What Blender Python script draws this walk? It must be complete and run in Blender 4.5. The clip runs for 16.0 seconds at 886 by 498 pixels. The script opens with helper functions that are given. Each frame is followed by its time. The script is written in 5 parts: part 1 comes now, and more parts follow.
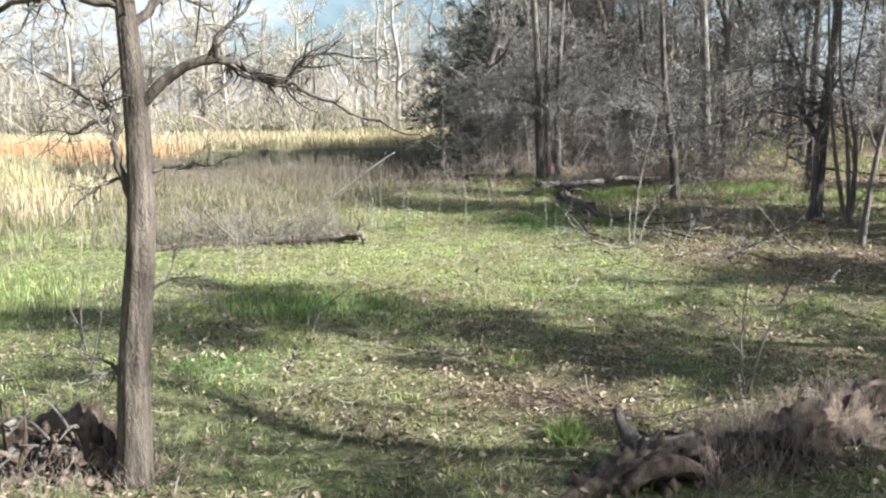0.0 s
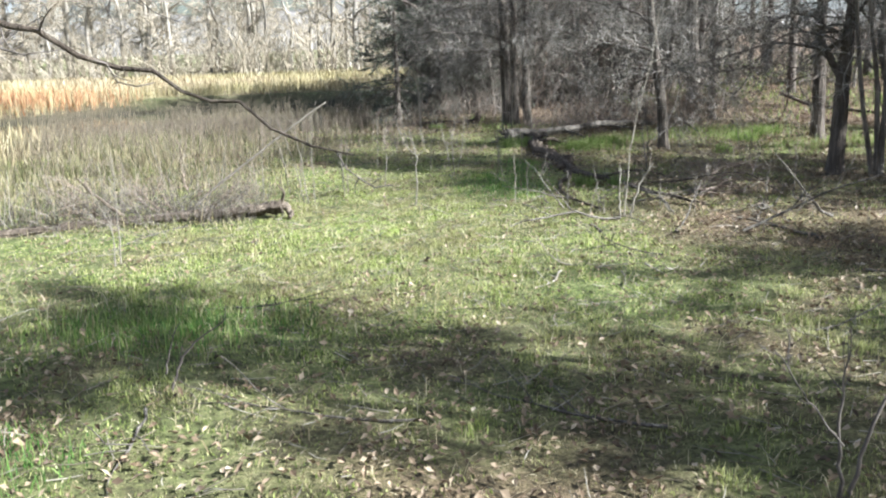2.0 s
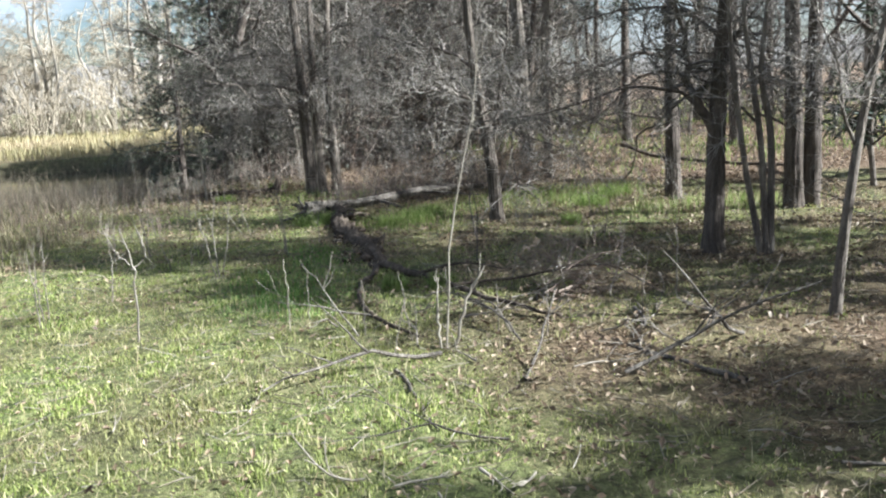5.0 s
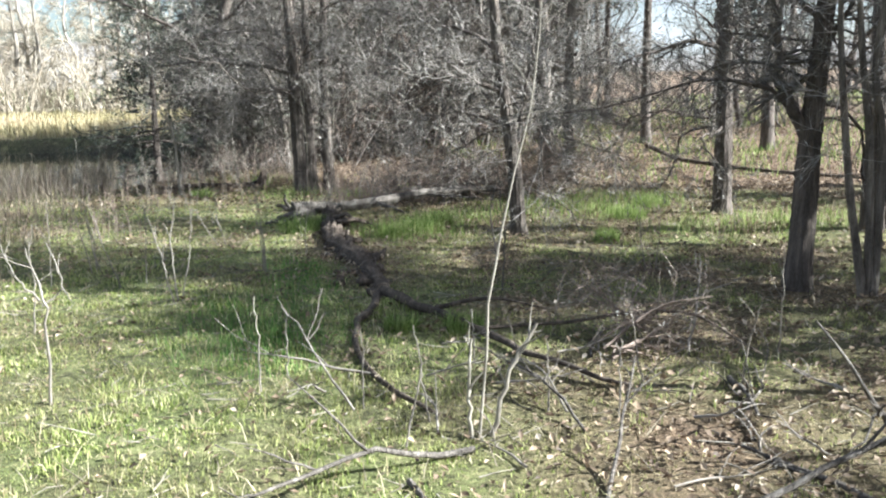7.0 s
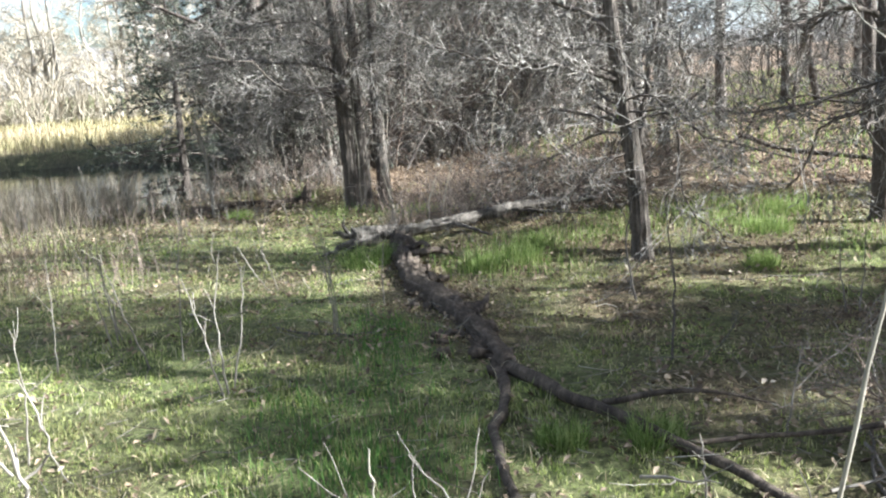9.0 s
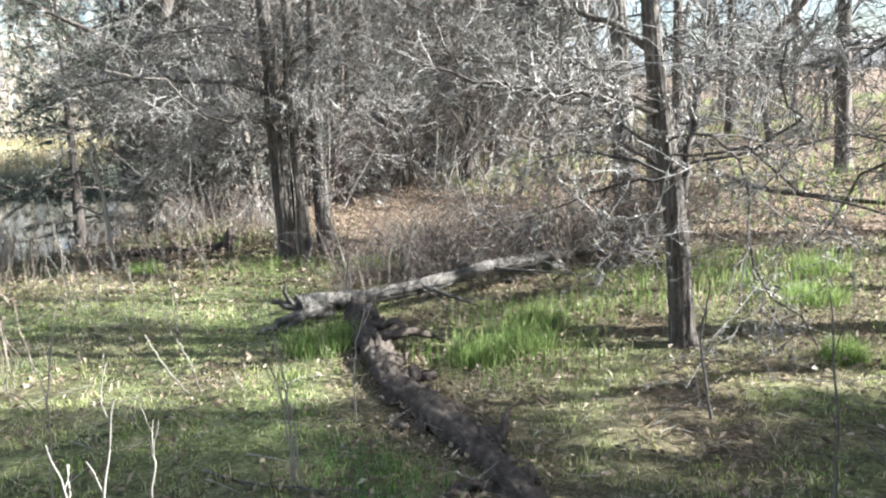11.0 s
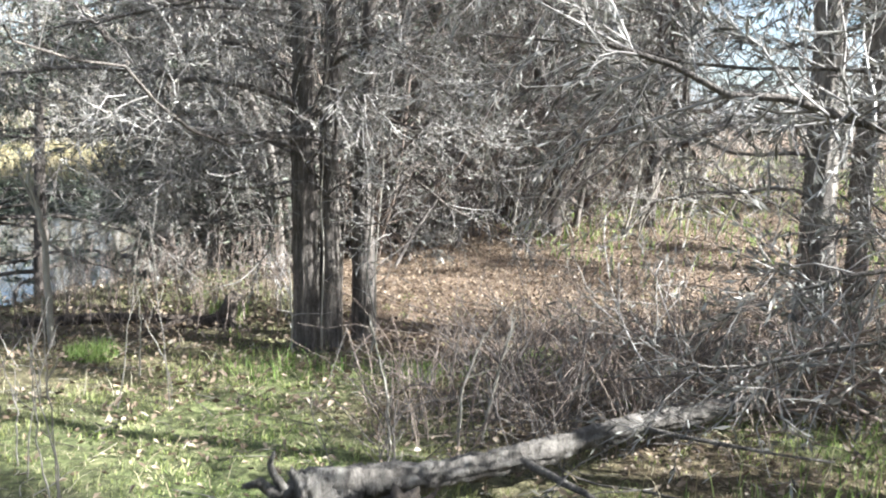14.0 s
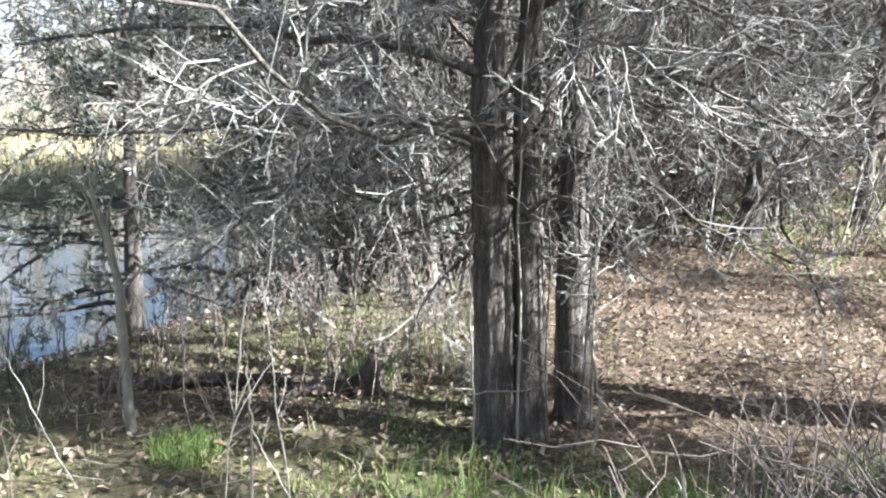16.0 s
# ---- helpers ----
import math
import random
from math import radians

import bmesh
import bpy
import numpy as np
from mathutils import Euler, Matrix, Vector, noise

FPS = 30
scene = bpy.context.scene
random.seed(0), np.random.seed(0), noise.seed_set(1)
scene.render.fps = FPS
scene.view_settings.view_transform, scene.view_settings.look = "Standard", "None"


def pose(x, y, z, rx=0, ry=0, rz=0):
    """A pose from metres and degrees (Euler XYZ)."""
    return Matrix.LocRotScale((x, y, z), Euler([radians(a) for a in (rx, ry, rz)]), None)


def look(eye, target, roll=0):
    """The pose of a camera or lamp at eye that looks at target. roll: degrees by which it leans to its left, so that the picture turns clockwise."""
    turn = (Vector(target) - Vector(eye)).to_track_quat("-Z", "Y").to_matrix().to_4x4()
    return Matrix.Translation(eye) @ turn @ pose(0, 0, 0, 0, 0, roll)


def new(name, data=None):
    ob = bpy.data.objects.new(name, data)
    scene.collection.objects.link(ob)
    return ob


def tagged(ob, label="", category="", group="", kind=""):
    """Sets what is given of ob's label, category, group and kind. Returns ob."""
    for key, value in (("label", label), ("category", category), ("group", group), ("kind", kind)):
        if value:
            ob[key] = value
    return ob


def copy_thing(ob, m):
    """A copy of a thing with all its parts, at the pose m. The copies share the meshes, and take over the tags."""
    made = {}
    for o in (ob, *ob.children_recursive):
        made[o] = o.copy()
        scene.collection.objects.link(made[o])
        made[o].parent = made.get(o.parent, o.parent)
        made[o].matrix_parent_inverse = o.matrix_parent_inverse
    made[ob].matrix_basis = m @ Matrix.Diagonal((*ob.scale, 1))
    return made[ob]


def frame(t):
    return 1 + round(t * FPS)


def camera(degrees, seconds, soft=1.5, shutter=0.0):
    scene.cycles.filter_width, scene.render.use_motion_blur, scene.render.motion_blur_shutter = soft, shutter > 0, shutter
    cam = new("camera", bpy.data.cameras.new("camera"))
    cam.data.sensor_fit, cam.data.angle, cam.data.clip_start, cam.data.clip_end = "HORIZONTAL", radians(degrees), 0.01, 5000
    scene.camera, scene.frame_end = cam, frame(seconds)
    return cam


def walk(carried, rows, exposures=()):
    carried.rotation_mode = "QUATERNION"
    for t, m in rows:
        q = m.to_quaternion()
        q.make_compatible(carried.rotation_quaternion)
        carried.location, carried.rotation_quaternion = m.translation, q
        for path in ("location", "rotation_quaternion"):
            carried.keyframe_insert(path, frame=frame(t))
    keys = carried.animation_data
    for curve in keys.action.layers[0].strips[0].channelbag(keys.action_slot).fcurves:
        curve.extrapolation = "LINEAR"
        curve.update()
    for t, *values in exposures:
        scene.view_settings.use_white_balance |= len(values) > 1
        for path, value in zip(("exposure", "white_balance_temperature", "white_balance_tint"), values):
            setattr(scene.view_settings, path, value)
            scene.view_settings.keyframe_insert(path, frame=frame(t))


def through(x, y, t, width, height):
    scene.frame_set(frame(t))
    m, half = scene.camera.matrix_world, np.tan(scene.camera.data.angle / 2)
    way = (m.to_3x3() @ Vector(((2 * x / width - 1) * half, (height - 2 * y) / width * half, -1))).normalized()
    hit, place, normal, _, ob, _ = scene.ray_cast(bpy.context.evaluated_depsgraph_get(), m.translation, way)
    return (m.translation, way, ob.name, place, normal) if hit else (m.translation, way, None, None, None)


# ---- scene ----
cam = camera(51.9, 16.0, soft=2.1)
PATH = [
    (0, (-0.045, -0.431, 1.616), (-0.037, 1.543, 1.293), -0.9),
    (0.5, (-0.037, 0.031, 1.586), (-0.037, 1.997, 1.217), -1.9),
    (1, (0.106, 0.601, 1.523), (0.107, 2.557, 1.104), -2.2),
    (1.5, (0.236, 1.11, 1.529), (0.249, 3.065, 1.108), -3.0),
    (2, (0.187, 1.618, 1.58), (0.259, 3.565, 1.127), -1.9),
    (2.5, (0.313, 2.09, 1.587), (0.4, 4.043, 1.165), -2.9),
    (3, (0.354, 2.555, 1.551), (0.483, 4.513, 1.16), -3.2),
    (3.5, (0.339, 2.894, 1.594), (0.502, 4.847, 1.192), -3.1),
    (4, (0.569, 3.379, 1.556), (0.742, 5.338, 1.192), -4.4),
    (4.5, (0.781, 3.854, 1.545), (1.06, 5.803, 1.198), -4.9),
    (5, (0.981, 4.357, 1.524), (1.401, 6.279, 1.165), -3.1),
    (7.5, (1.141, 6.355, 1.474), (1.569, 8.268, 1.077), -0.6),
    (8, (1.000, 6.811, 1.512), (1.399, 8.715, 1.048), -0.6),
    (8.5, (0.980, 7.300, 1.509), (1.328, 9.223, 1.083), -3.4),
    (11, (0.943, 9.554, 1.523), (1.522, 11.434, 1.166), -2.4),
    (11.5, (1.056, 9.965, 1.522), (1.66, 11.839, 1.176), -3.3),
    (12, (1.092, 10.467, 1.535), (1.731, 12.332, 1.194), -0.4),
    (12.5, (1.248, 10.959, 1.476), (1.888, 12.822, 1.129), -1.1),
    (13, (1.315, 11.401, 1.5), (1.97, 13.257, 1.145), -0.3),
    (13.5, (1.329, 11.814, 1.498), (1.967, 13.68, 1.165), 1.7),
    (14, (1.48, 12.306, 1.453), (1.957, 14.227, 1.168), 1.8),
    (14.5, (1.522, 12.806, 1.389), (1.836, 14.76, 1.097), 1.1),
    (15, (1.444, 13.305, 1.42), (1.724, 15.256, 1.084), 2.0),
    (15.5, (1.473, 13.819, 1.443), (1.704, 15.777, 1.109), -0.4),
    (16, (1.367, 14.296, 1.411), (1.598, 16.255, 1.085), 0.3),
]
walk(cam, [(t, look(eye, target, roll)) for t, eye, target, roll in PATH], [(0.0, 2.22, 5700, 7), (3.0, 2.22, 5600, 6), (5.0, 2.15, 5650, 6), (7.5, 2.56, 5650, 6), (8.5, 2.58, 5650, 6), (11.0, 2.95, 5600, 6), (14.0, 2.97, 5600, 7), (16.0, 3.0, 5400, 7)])

# ---- world, sun ----
SUN_AZ, SUN_EL = radians(113), radians(34)
SUN_DIR = Vector((math.sin(SUN_AZ) * math.cos(SUN_EL), math.cos(SUN_AZ) * math.cos(SUN_EL), math.sin(SUN_EL)))
world = bpy.data.worlds.new("sky")
scene.world = world
world.use_nodes = True
wn, wl = world.node_tree.nodes, world.node_tree.links
wn.clear()
sky = wn.new("ShaderNodeTexSky")
sky.sky_type, sky.sun_disc = "NISHITA", False
sky.sun_elevation, sky.sun_rotation = SUN_EL, SUN_AZ
sky.air_density, sky.dust_density, sky.ozone_density = 1.0, 1.4, 1.2
wtc, wmap = wn.new("ShaderNodeTexCoord"), wn.new("ShaderNodeMapping")
wmap.inputs["Scale"].default_value = (1, 1, 2.6)
cloud = wn.new("ShaderNodeTexNoise")
cloud.inputs["Scale"].default_value, cloud.inputs["Detail"].default_value, cloud.inputs["Roughness"].default_value = 2.4, 7, 0.6
ramp = wn.new("ShaderNodeValToRGB")
ramp.color_ramp.elements[0].position, ramp.color_ramp.elements[1].position = 0.44, 0.68
cmix = wn.new("ShaderNodeMix")
cmix.data_type = "RGBA"
cmix.inputs["B"].default_value = (9.2, 9.4, 9.7, 1)
bg, wout = wn.new("ShaderNodeBackground"), wn.new("ShaderNodeOutputWorld")
bg.inputs["Strength"].default_value = 0.031
wl.new(wtc.outputs["Generated"], wmap.inputs["Vector"])
wl.new(wmap.outputs["Vector"], cloud.inputs["Vector"])
wl.new(cloud.outputs["Fac"], ramp.inputs["Fac"])
wl.new(ramp.outputs["Color"], cmix.inputs["Factor"])
wl.new(sky.outputs["Color"], cmix.inputs["A"])
wl.new(cmix.outputs["Result"], bg.inputs["Color"])
wl.new(bg.outputs["Background"], wout.inputs["Surface"])
sun = new("sun", bpy.data.lights.new("sun", "SUN"))
sun.data.energy, sun.data.angle, sun.data.color = 5.0, radians(0.6), (1.0, 0.965, 0.9)
sun.matrix_world = look(SUN_DIR * 50, (0, 0, 0))


# ---- materials ----
def mat_base(name, rough=0.9):
    m = bpy.data.materials.new(name)
    m.use_nodes = True
    b = m.node_tree.nodes["Principled BSDF"]
    b.inputs["Roughness"].default_value = rough
    b.inputs["Specular IOR Level"].default_value = 0.25
    return m, m.node_tree.nodes, m.node_tree.links, b


def noise_tex(n, l, scale, detail=4.0, vec=None, rough=0.55, stretch=None):
    t = n.new("ShaderNodeTexNoise")
    t.inputs["Scale"].default_value, t.inputs["Detail"].default_value, t.inputs["Roughness"].default_value = scale, detail, rough
    if vec is not None:
        if stretch:
            mp = n.new("ShaderNodeMapping")
            mp.inputs["Scale"].default_value = stretch
            l.new(vec, mp.inputs["Vector"])
            vec = mp.outputs["Vector"]
        l.new(vec, t.inputs["Vector"])
    return t.outputs["Fac"]


def color_ramp(n, l, fac, stops):
    r = n.new("ShaderNodeValToRGB")
    e = r.color_ramp.elements
    while len(e) < len(stops):
        e.new(0.5)
    for el, (p, c) in zip(e, stops):
        el.position, el.color = p, (*c, 1)
    l.new(fac, r.inputs["Fac"])
    return r.outputs["Color"]


def mix_color(n, l, fac, a, b, mode="MIX"):
    m = n.new("ShaderNodeMix")
    m.data_type, m.blend_type = "RGBA", mode
    for key, v in (("Factor", fac), ("A", a), ("B", b)):
        if isinstance(v, (int, float)):
            m.inputs[key].default_value = v
        elif isinstance(v, tuple):
            m.inputs[key].default_value = (*v, 1)
        else:
            l.new(v, m.inputs[key])
    return m.outputs["Result"]


def bump(n, l, b, height, strength=0.5, distance=0.02):
    k = n.new("ShaderNodeBump")
    k.inputs["Strength"].default_value, k.inputs["Distance"].default_value = strength, distance
    l.new(height, k.inputs["Height"])
    l.new(k.outputs["Normal"], b.inputs["Normal"])


def bark_mat(name, dark, mid, light, ridge=34.0, lichen=None):
    m, n, l, b = mat_base(name, 0.92)
    tc = n.new("ShaderNodeTexCoord").outputs["Object"]
    long = noise_tex(n, l, ridge, 5, tc, 0.6, (1, 1, 0.12))
    fine = noise_tex(n, l, 120, 4, tc, 0.65, (1, 1, 0.35))
    blotch = noise_tex(n, l, 3.1, 4, tc)
    col = color_ramp(n, l, long, [(0.32, dark), (0.5, mid), (0.68, light)])
    col = mix_color(n, l, 0.35, col, color_ramp(n, l, fine, [(0.3, dark), (0.7, light)]))
    if lichen:
        col = mix_color(n, l, color_ramp(n, l, blotch, [(0.52, (0, 0, 0)), (0.7, (0.8, 0.8, 0.8))]), col, lichen)
    l.new(col, b.inputs["Base Color"])
    add = n.new("ShaderNodeMath")
    add.operation = "ADD"
    l.new(long, add.inputs[0])
    l.new(fine, add.inputs[1])
    bump(n, l, b, add.outputs[0], 0.9, 0.015)
    return m


def twig_mat(name, a, b_, c):
    """Thin stems: each one its own tone."""
    m, n, l, b = mat_base(name, 0.85)
    geo = n.new("ShaderNodeNewGeometry")
    col = color_ramp(n, l, geo.outputs["Random Per Island"], [(0.0, a), (0.55, b_), (1.0, c)])
    tc = n.new("ShaderNodeTexCoord").outputs["Object"]
    col = mix_color(n, l, 0.45, col, color_ramp(n, l, noise_tex(n, l, 18, 4, tc), [(0.3, a), (0.7, c)]))
    l.new(col, b.inputs["Base Color"])
    return m


def leaf_mat(name, stops, through=0.35, patch=0.0, patch_color=(0.2, 0.2, 0.1), patch_scale=0.6):
    """Thin blades and leaves, each its own tone, that let some light through."""
    m, n, l, b = mat_base(name, 0.6)
    geo = n.new("ShaderNodeNewGeometry")
    col = color_ramp(n, l, geo.outputs["Random Per Island"], stops)
    tc = n.new("ShaderNodeTexCoord").outputs["Object"]
    if patch:
        f = color_ramp(n, l, noise_tex(n, l, patch_scale, 5, tc, 0.6), [(0.42, (0, 0, 0)), (0.62, (patch, patch, patch))])
        col = mix_color(n, l, f, col, patch_color)
    l.new(col, b.inputs["Base Color"])
    tr, mx, out = n.new("ShaderNodeBsdfTranslucent"), n.new("ShaderNodeMixShader"), n["Material Output"]
    l.new(col, tr.inputs["Color"])
    mx.inputs["Fac"].default_value = through
    l.new(b.outputs["BSDF"], mx.inputs[1])
    l.new(tr.outputs["BSDF"], mx.inputs[2])
    l.new(mx.outputs["Shader"], out.inputs["Surface"])
    return m


BARK = bark_mat("grey_brown_furrowed_bark", (0.028, 0.022, 0.018), (0.12, 0.098, 0.08), (0.29, 0.25, 0.205), 30)
BARK_PALE = bark_mat("pale_grey_bark", (0.014, 0.011, 0.009), (0.082, 0.066, 0.054), (0.24, 0.2, 0.163), 38)
BARK_DARK = bark_mat("dark_bark", (0.026, 0.021, 0.017), (0.085, 0.068, 0.056), (0.19, 0.155, 0.127), 30)
DEADWOOD = bark_mat("weathered_dead_wood", (0.02, 0.016, 0.013), (0.09, 0.075, 0.061), (0.27, 0.237, 0.198), 20)
ROTWOOD = bark_mat("rotten_brown_wood", (0.014, 0.01, 0.008), (0.06, 0.045, 0.033), (0.18, 0.14, 0.105), 20)
CRUMBLE = bark_mat("crumbling_brown_wood", (0.016, 0.01, 0.007), (0.085, 0.057, 0.039), (0.25, 0.185, 0.13), 14)
TWIG = twig_mat("grey_twigs", (0.09, 0.075, 0.064), (0.24, 0.207, 0.178), (0.44, 0.4, 0.355))
TWIG_MID = twig_mat("weathered_twigs", (0.068, 0.056, 0.044), (0.18, 0.152, 0.122), (0.36, 0.322, 0.272))
TWIG_WOOD = twig_mat("brown_grey_twigs", (0.045, 0.038, 0.033), (0.115, 0.098, 0.085), (0.24, 0.215, 0.187))
TWIG_DARK = twig_mat("dark_twigs", (0.035, 0.028, 0.024), (0.09, 0.074, 0.062), (0.2, 0.17, 0.145))
TWIG_PALE = twig_mat("bleached_stems", (0.12, 0.1, 0.076), (0.23, 0.2, 0.154), (0.37, 0.335, 0.275))
# Far twigs and bark: distance haze is put in as a paler tone.
TWIG_HAZE = twig_mat("far_tan_twigs", (0.17, 0.137, 0.094), (0.32, 0.267, 0.19), (0.46, 0.4, 0.31))
BARK_HAZE = bark_mat("far_pale_bark", (0.16, 0.138, 0.112), (0.29, 0.255, 0.212), (0.43, 0.39, 0.335), 16)
BARK_NEAR = bark_mat("brown_furrowed_bark", (0.022, 0.016, 0.012), (0.088, 0.067, 0.05), (0.2, 0.16, 0.122), 24)
BRUSH = twig_mat("dry_reddish_brush", (0.075, 0.05, 0.037), (0.18, 0.13, 0.098), (0.36, 0.29, 0.235))
WEED = twig_mat("dark_dry_weeds", (0.05, 0.039, 0.026), (0.125, 0.1, 0.068), (0.29, 0.245, 0.175))
GRASS = leaf_mat("fresh_grass", [(0, (0.05, 0.075, 0.018)), (0.35, (0.2, 0.255, 0.06)), (0.75, (0.41, 0.45, 0.145)), (1, (0.58, 0.52, 0.3))], 0.42, 0.6, (0.26, 0.225, 0.115), 0.9)
GRASS_VIVID_SHADE = leaf_mat("young_vivid_grass", [(0, (0.045, 0.11, 0.025)), (0.5, (0.12, 0.23, 0.05)), (1, (0.27, 0.36, 0.11))], 0.45)
DULL_STRAW = leaf_mat("dull_marsh_straw", [(0, (0.1, 0.08, 0.045)), (0.5, (0.22, 0.18, 0.105)), (1, (0.4, 0.34, 0.22))], 0.3)
MARSH = leaf_mat("olive_marsh_grass", [(0, (0.05, 0.055, 0.022)), (0.5, (0.13, 0.135, 0.055)), (1, (0.3, 0.27, 0.14))], 0.3)
GRASS_LUSH = leaf_mat("lush_grass", [(0, (0.07, 0.11, 0.026)), (0.5, (0.18, 0.25, 0.06)), (1, (0.36, 0.4, 0.15))], 0.45)
STRAW = leaf_mat("straw", [(0, (0.2, 0.15, 0.08)), (0.5, (0.38, 0.31, 0.18)), (1, (0.56, 0.49, 0.33))], 0.3)
GOLD = leaf_mat("golden_field_grass", [(0, (0.22, 0.17, 0.095)), (0.5, (0.38, 0.3, 0.185)), (1, (0.52, 0.45, 0.31))], 0.3, 0.7, (0.33, 0.31, 0.13), 0.12)
RUST = leaf_mat("rust_field_grass", [(0, (0.24, 0.11, 0.05)), (0.5, (0.42, 0.22, 0.11)), (1, (0.56, 0.36, 0.2))], 0.3)
LEAF = leaf_mat("fallen_leaves", [(0, (0.055, 0.037, 0.024)), (0.35, (0.165, 0.115, 0.072)), (0.75, (0.27, 0.2, 0.13)), (0.95, (0.35, 0.275, 0.19)), (1, (0.45, 0.38, 0.29))], 0.12)
SPRAY = leaf_mat("dry_fine_sprays", [(0, (0.06, 0.056, 0.044)), (0.6, (0.15, 0.145, 0.115)), (1, (0.32, 0.31, 0.265))], 0.15)
DEAD_SPRAY = leaf_mat("dead_cedar_sprays", [(0, (0.045, 0.039, 0.031)), (0.5, (0.13, 0.115, 0.093)), (0.85, (0.26, 0.24, 0.2)), (1, (0.42, 0.39, 0.34))], 0.15)
CEDAR = leaf_mat("cedar_foliage", [(0, (0.026, 0.032, 0.02)), (0.6, (0.085, 0.095, 0.062)), (0.9, (0.17, 0.175, 0.125)), (1, (0.3, 0.3, 0.24))], 0.15)
CEDAR_DARK = leaf_mat("deep_green_cedar_foliage", [(0, (0.014, 0.022, 0.012)), (0.6, (0.036, 0.048, 0.028)), (1, (0.085, 0.095, 0.06))], 0.12)


def ground_material():
    m, n, l, b = mat_base("soil_and_turf", 0.95)
    tc = n.new("ShaderNodeTexCoord").outputs["Object"]
    at = n.new("ShaderNodeAttribute")
    at.attribute_name = "cover"
    sp = n.new("ShaderNodeSeparateColor")
    l.new(at.outputs["Color"], sp.inputs["Color"])
    big, mid, fine = noise_tex(n, l, 0.9, 5, tc), noise_tex(n, l, 9, 6, tc, 0.65), noise_tex(n, l, 70, 6, tc, 0.7)
    turf = color_ramp(n, l, mid, [(0.3, (0.045, 0.052, 0.02)), (0.5, (0.15, 0.175, 0.055)), (0.7, (0.3, 0.3, 0.13))])
    turf = mix_color(n, l, color_ramp(n, l, big, [(0.4, (0, 0, 0)), (0.65, (0.5, 0.5, 0.5))]), turf, (0.13, 0.1, 0.06))
    litter = color_ramp(n, l, fine, [(0.28, (0.035, 0.023, 0.015)), (0.5, (0.15, 0.098, 0.06)), (0.72, (0.34, 0.245, 0.165))])
    gold = color_ramp(n, l, mid, [(0.3, (0.22, 0.16, 0.08)), (0.7, (0.42, 0.33, 0.19))])
    mud = color_ramp(n, l, mid, [(0.3, (0.02, 0.017, 0.012)), (0.7, (0.075, 0.06, 0.042))])
    col = mix_color(n, l, sp.outputs["Red"], turf, litter)
    col = mix_color(n, l, sp.outputs["Green"], col, gold)
    col = mix_color(n, l, sp.outputs["Blue"], col, mud)
    # Fine dark mottling: bare soil, and shade between grass clumps painted in.
    col = mix_color(n, l, 0.8, col, color_ramp(n, l, noise_tex(n, l, 32, 5, tc, 0.7), [(0.36, (0.16, 0.15, 0.13)), (0.58, (1, 1, 1))]), "MULTIPLY")
    l.new(col, b.inputs["Base Color"])
    bump(n, l, b, fine, 0.8, 0.03)
    return m


def water_material():
    m, n, l, b = mat_base("still_pond_water", 0.03)
    b.inputs["Base Color"].default_value = (0.012, 0.016, 0.014, 1)
    b.inputs["Specular IOR Level"].default_value = 0.8
    b.inputs["IOR"].default_value = 1.45
    tc = n.new("ShaderNodeTexCoord").outputs["Object"]
    bump(n, l, b, noise_tex(n, l, 3.5, 3, tc, 0.5, (1, 2.2, 1)), 0.12, 0.02)
    return m


def hill_material():
    m, n, l, b = mat_base("far_bare_woods", 1.0)
    tc = n.new("ShaderNodeTexCoord").outputs["Object"]
    f = noise_tex(n, l, 0.5, 6, tc, 0.7, (1, 1, 0.35))
    l.new(color_ramp(n, l, f, [(0.3, (0.1, 0.092, 0.085)), (0.55, (0.19, 0.175, 0.16)), (0.75, (0.28, 0.26, 0.24))]), b.inputs["Base Color"])
    bump(n, l, b, f, 1.0, 1.5)
    return m


HILL = hill_material()
GROUND, WATER = ground_material(), water_material()


# ---- mesh tools ----
RNG = np.random.default_rng(7)


class Buf:
    """Gathers vertices, quads and triangles for one mesh."""

    def __init__(self):
        self.v, self.q, self.t, self.n, self.tips = [], [], [], 0, []

    def add(self, v, q=None, t=None):
        v = np.asarray(v, float).reshape(-1, 3)
        if q is not None:
            self.q.append(np.asarray(q, int).reshape(-1, 4) + self.n)
        if t is not None:
            self.t.append(np.asarray(t, int).reshape(-1, 3) + self.n)
        self.v.append(v)
        self.n += len(v)
        return self

    def mesh(self, name, material, smooth=True):
        me = bpy.data.meshes.new(name)
        v = np.concatenate(self.v) if self.v else np.zeros((0, 3))
        q = np.concatenate(self.q) if self.q else np.zeros((0, 4), int)
        t = np.concatenate(self.t) if self.t else np.zeros((0, 3), int)
        me.vertices.add(len(v))
        me.vertices.foreach_set("co", v.astype(np.float32).ravel())
        me.loops.add(q.size + t.size)
        me.loops.foreach_set("vertex_index", np.r_[q.ravel(), t.ravel()].astype(np.int32))
        me.polygons.add(len(q) + len(t))
        me.polygons.foreach_set("loop_start", np.r_[np.arange(len(q)) * 4, q.size + np.arange(len(t)) * 3].astype(np.int32))
        me.update(calc_edges=True)
        me.polygons.foreach_set("use_smooth", np.full(len(q) + len(t), smooth))
        me.materials.append(material)
        return me


def part(name, buf, material, parent, label="", kind="", smooth=True):
    ob = new(name, buf.mesh(name, material, smooth))
    ob.parent = parent
    return tagged(ob, label, kind=kind)


def thing(name, x, y, label, category, group="", kind="", z=None):
    ob = new(name)
    ob.empty_display_size = 0.1
    ob.location = (x, y, height(x, y) if z is None else z)
    return tagged(ob, label, category, group, kind)


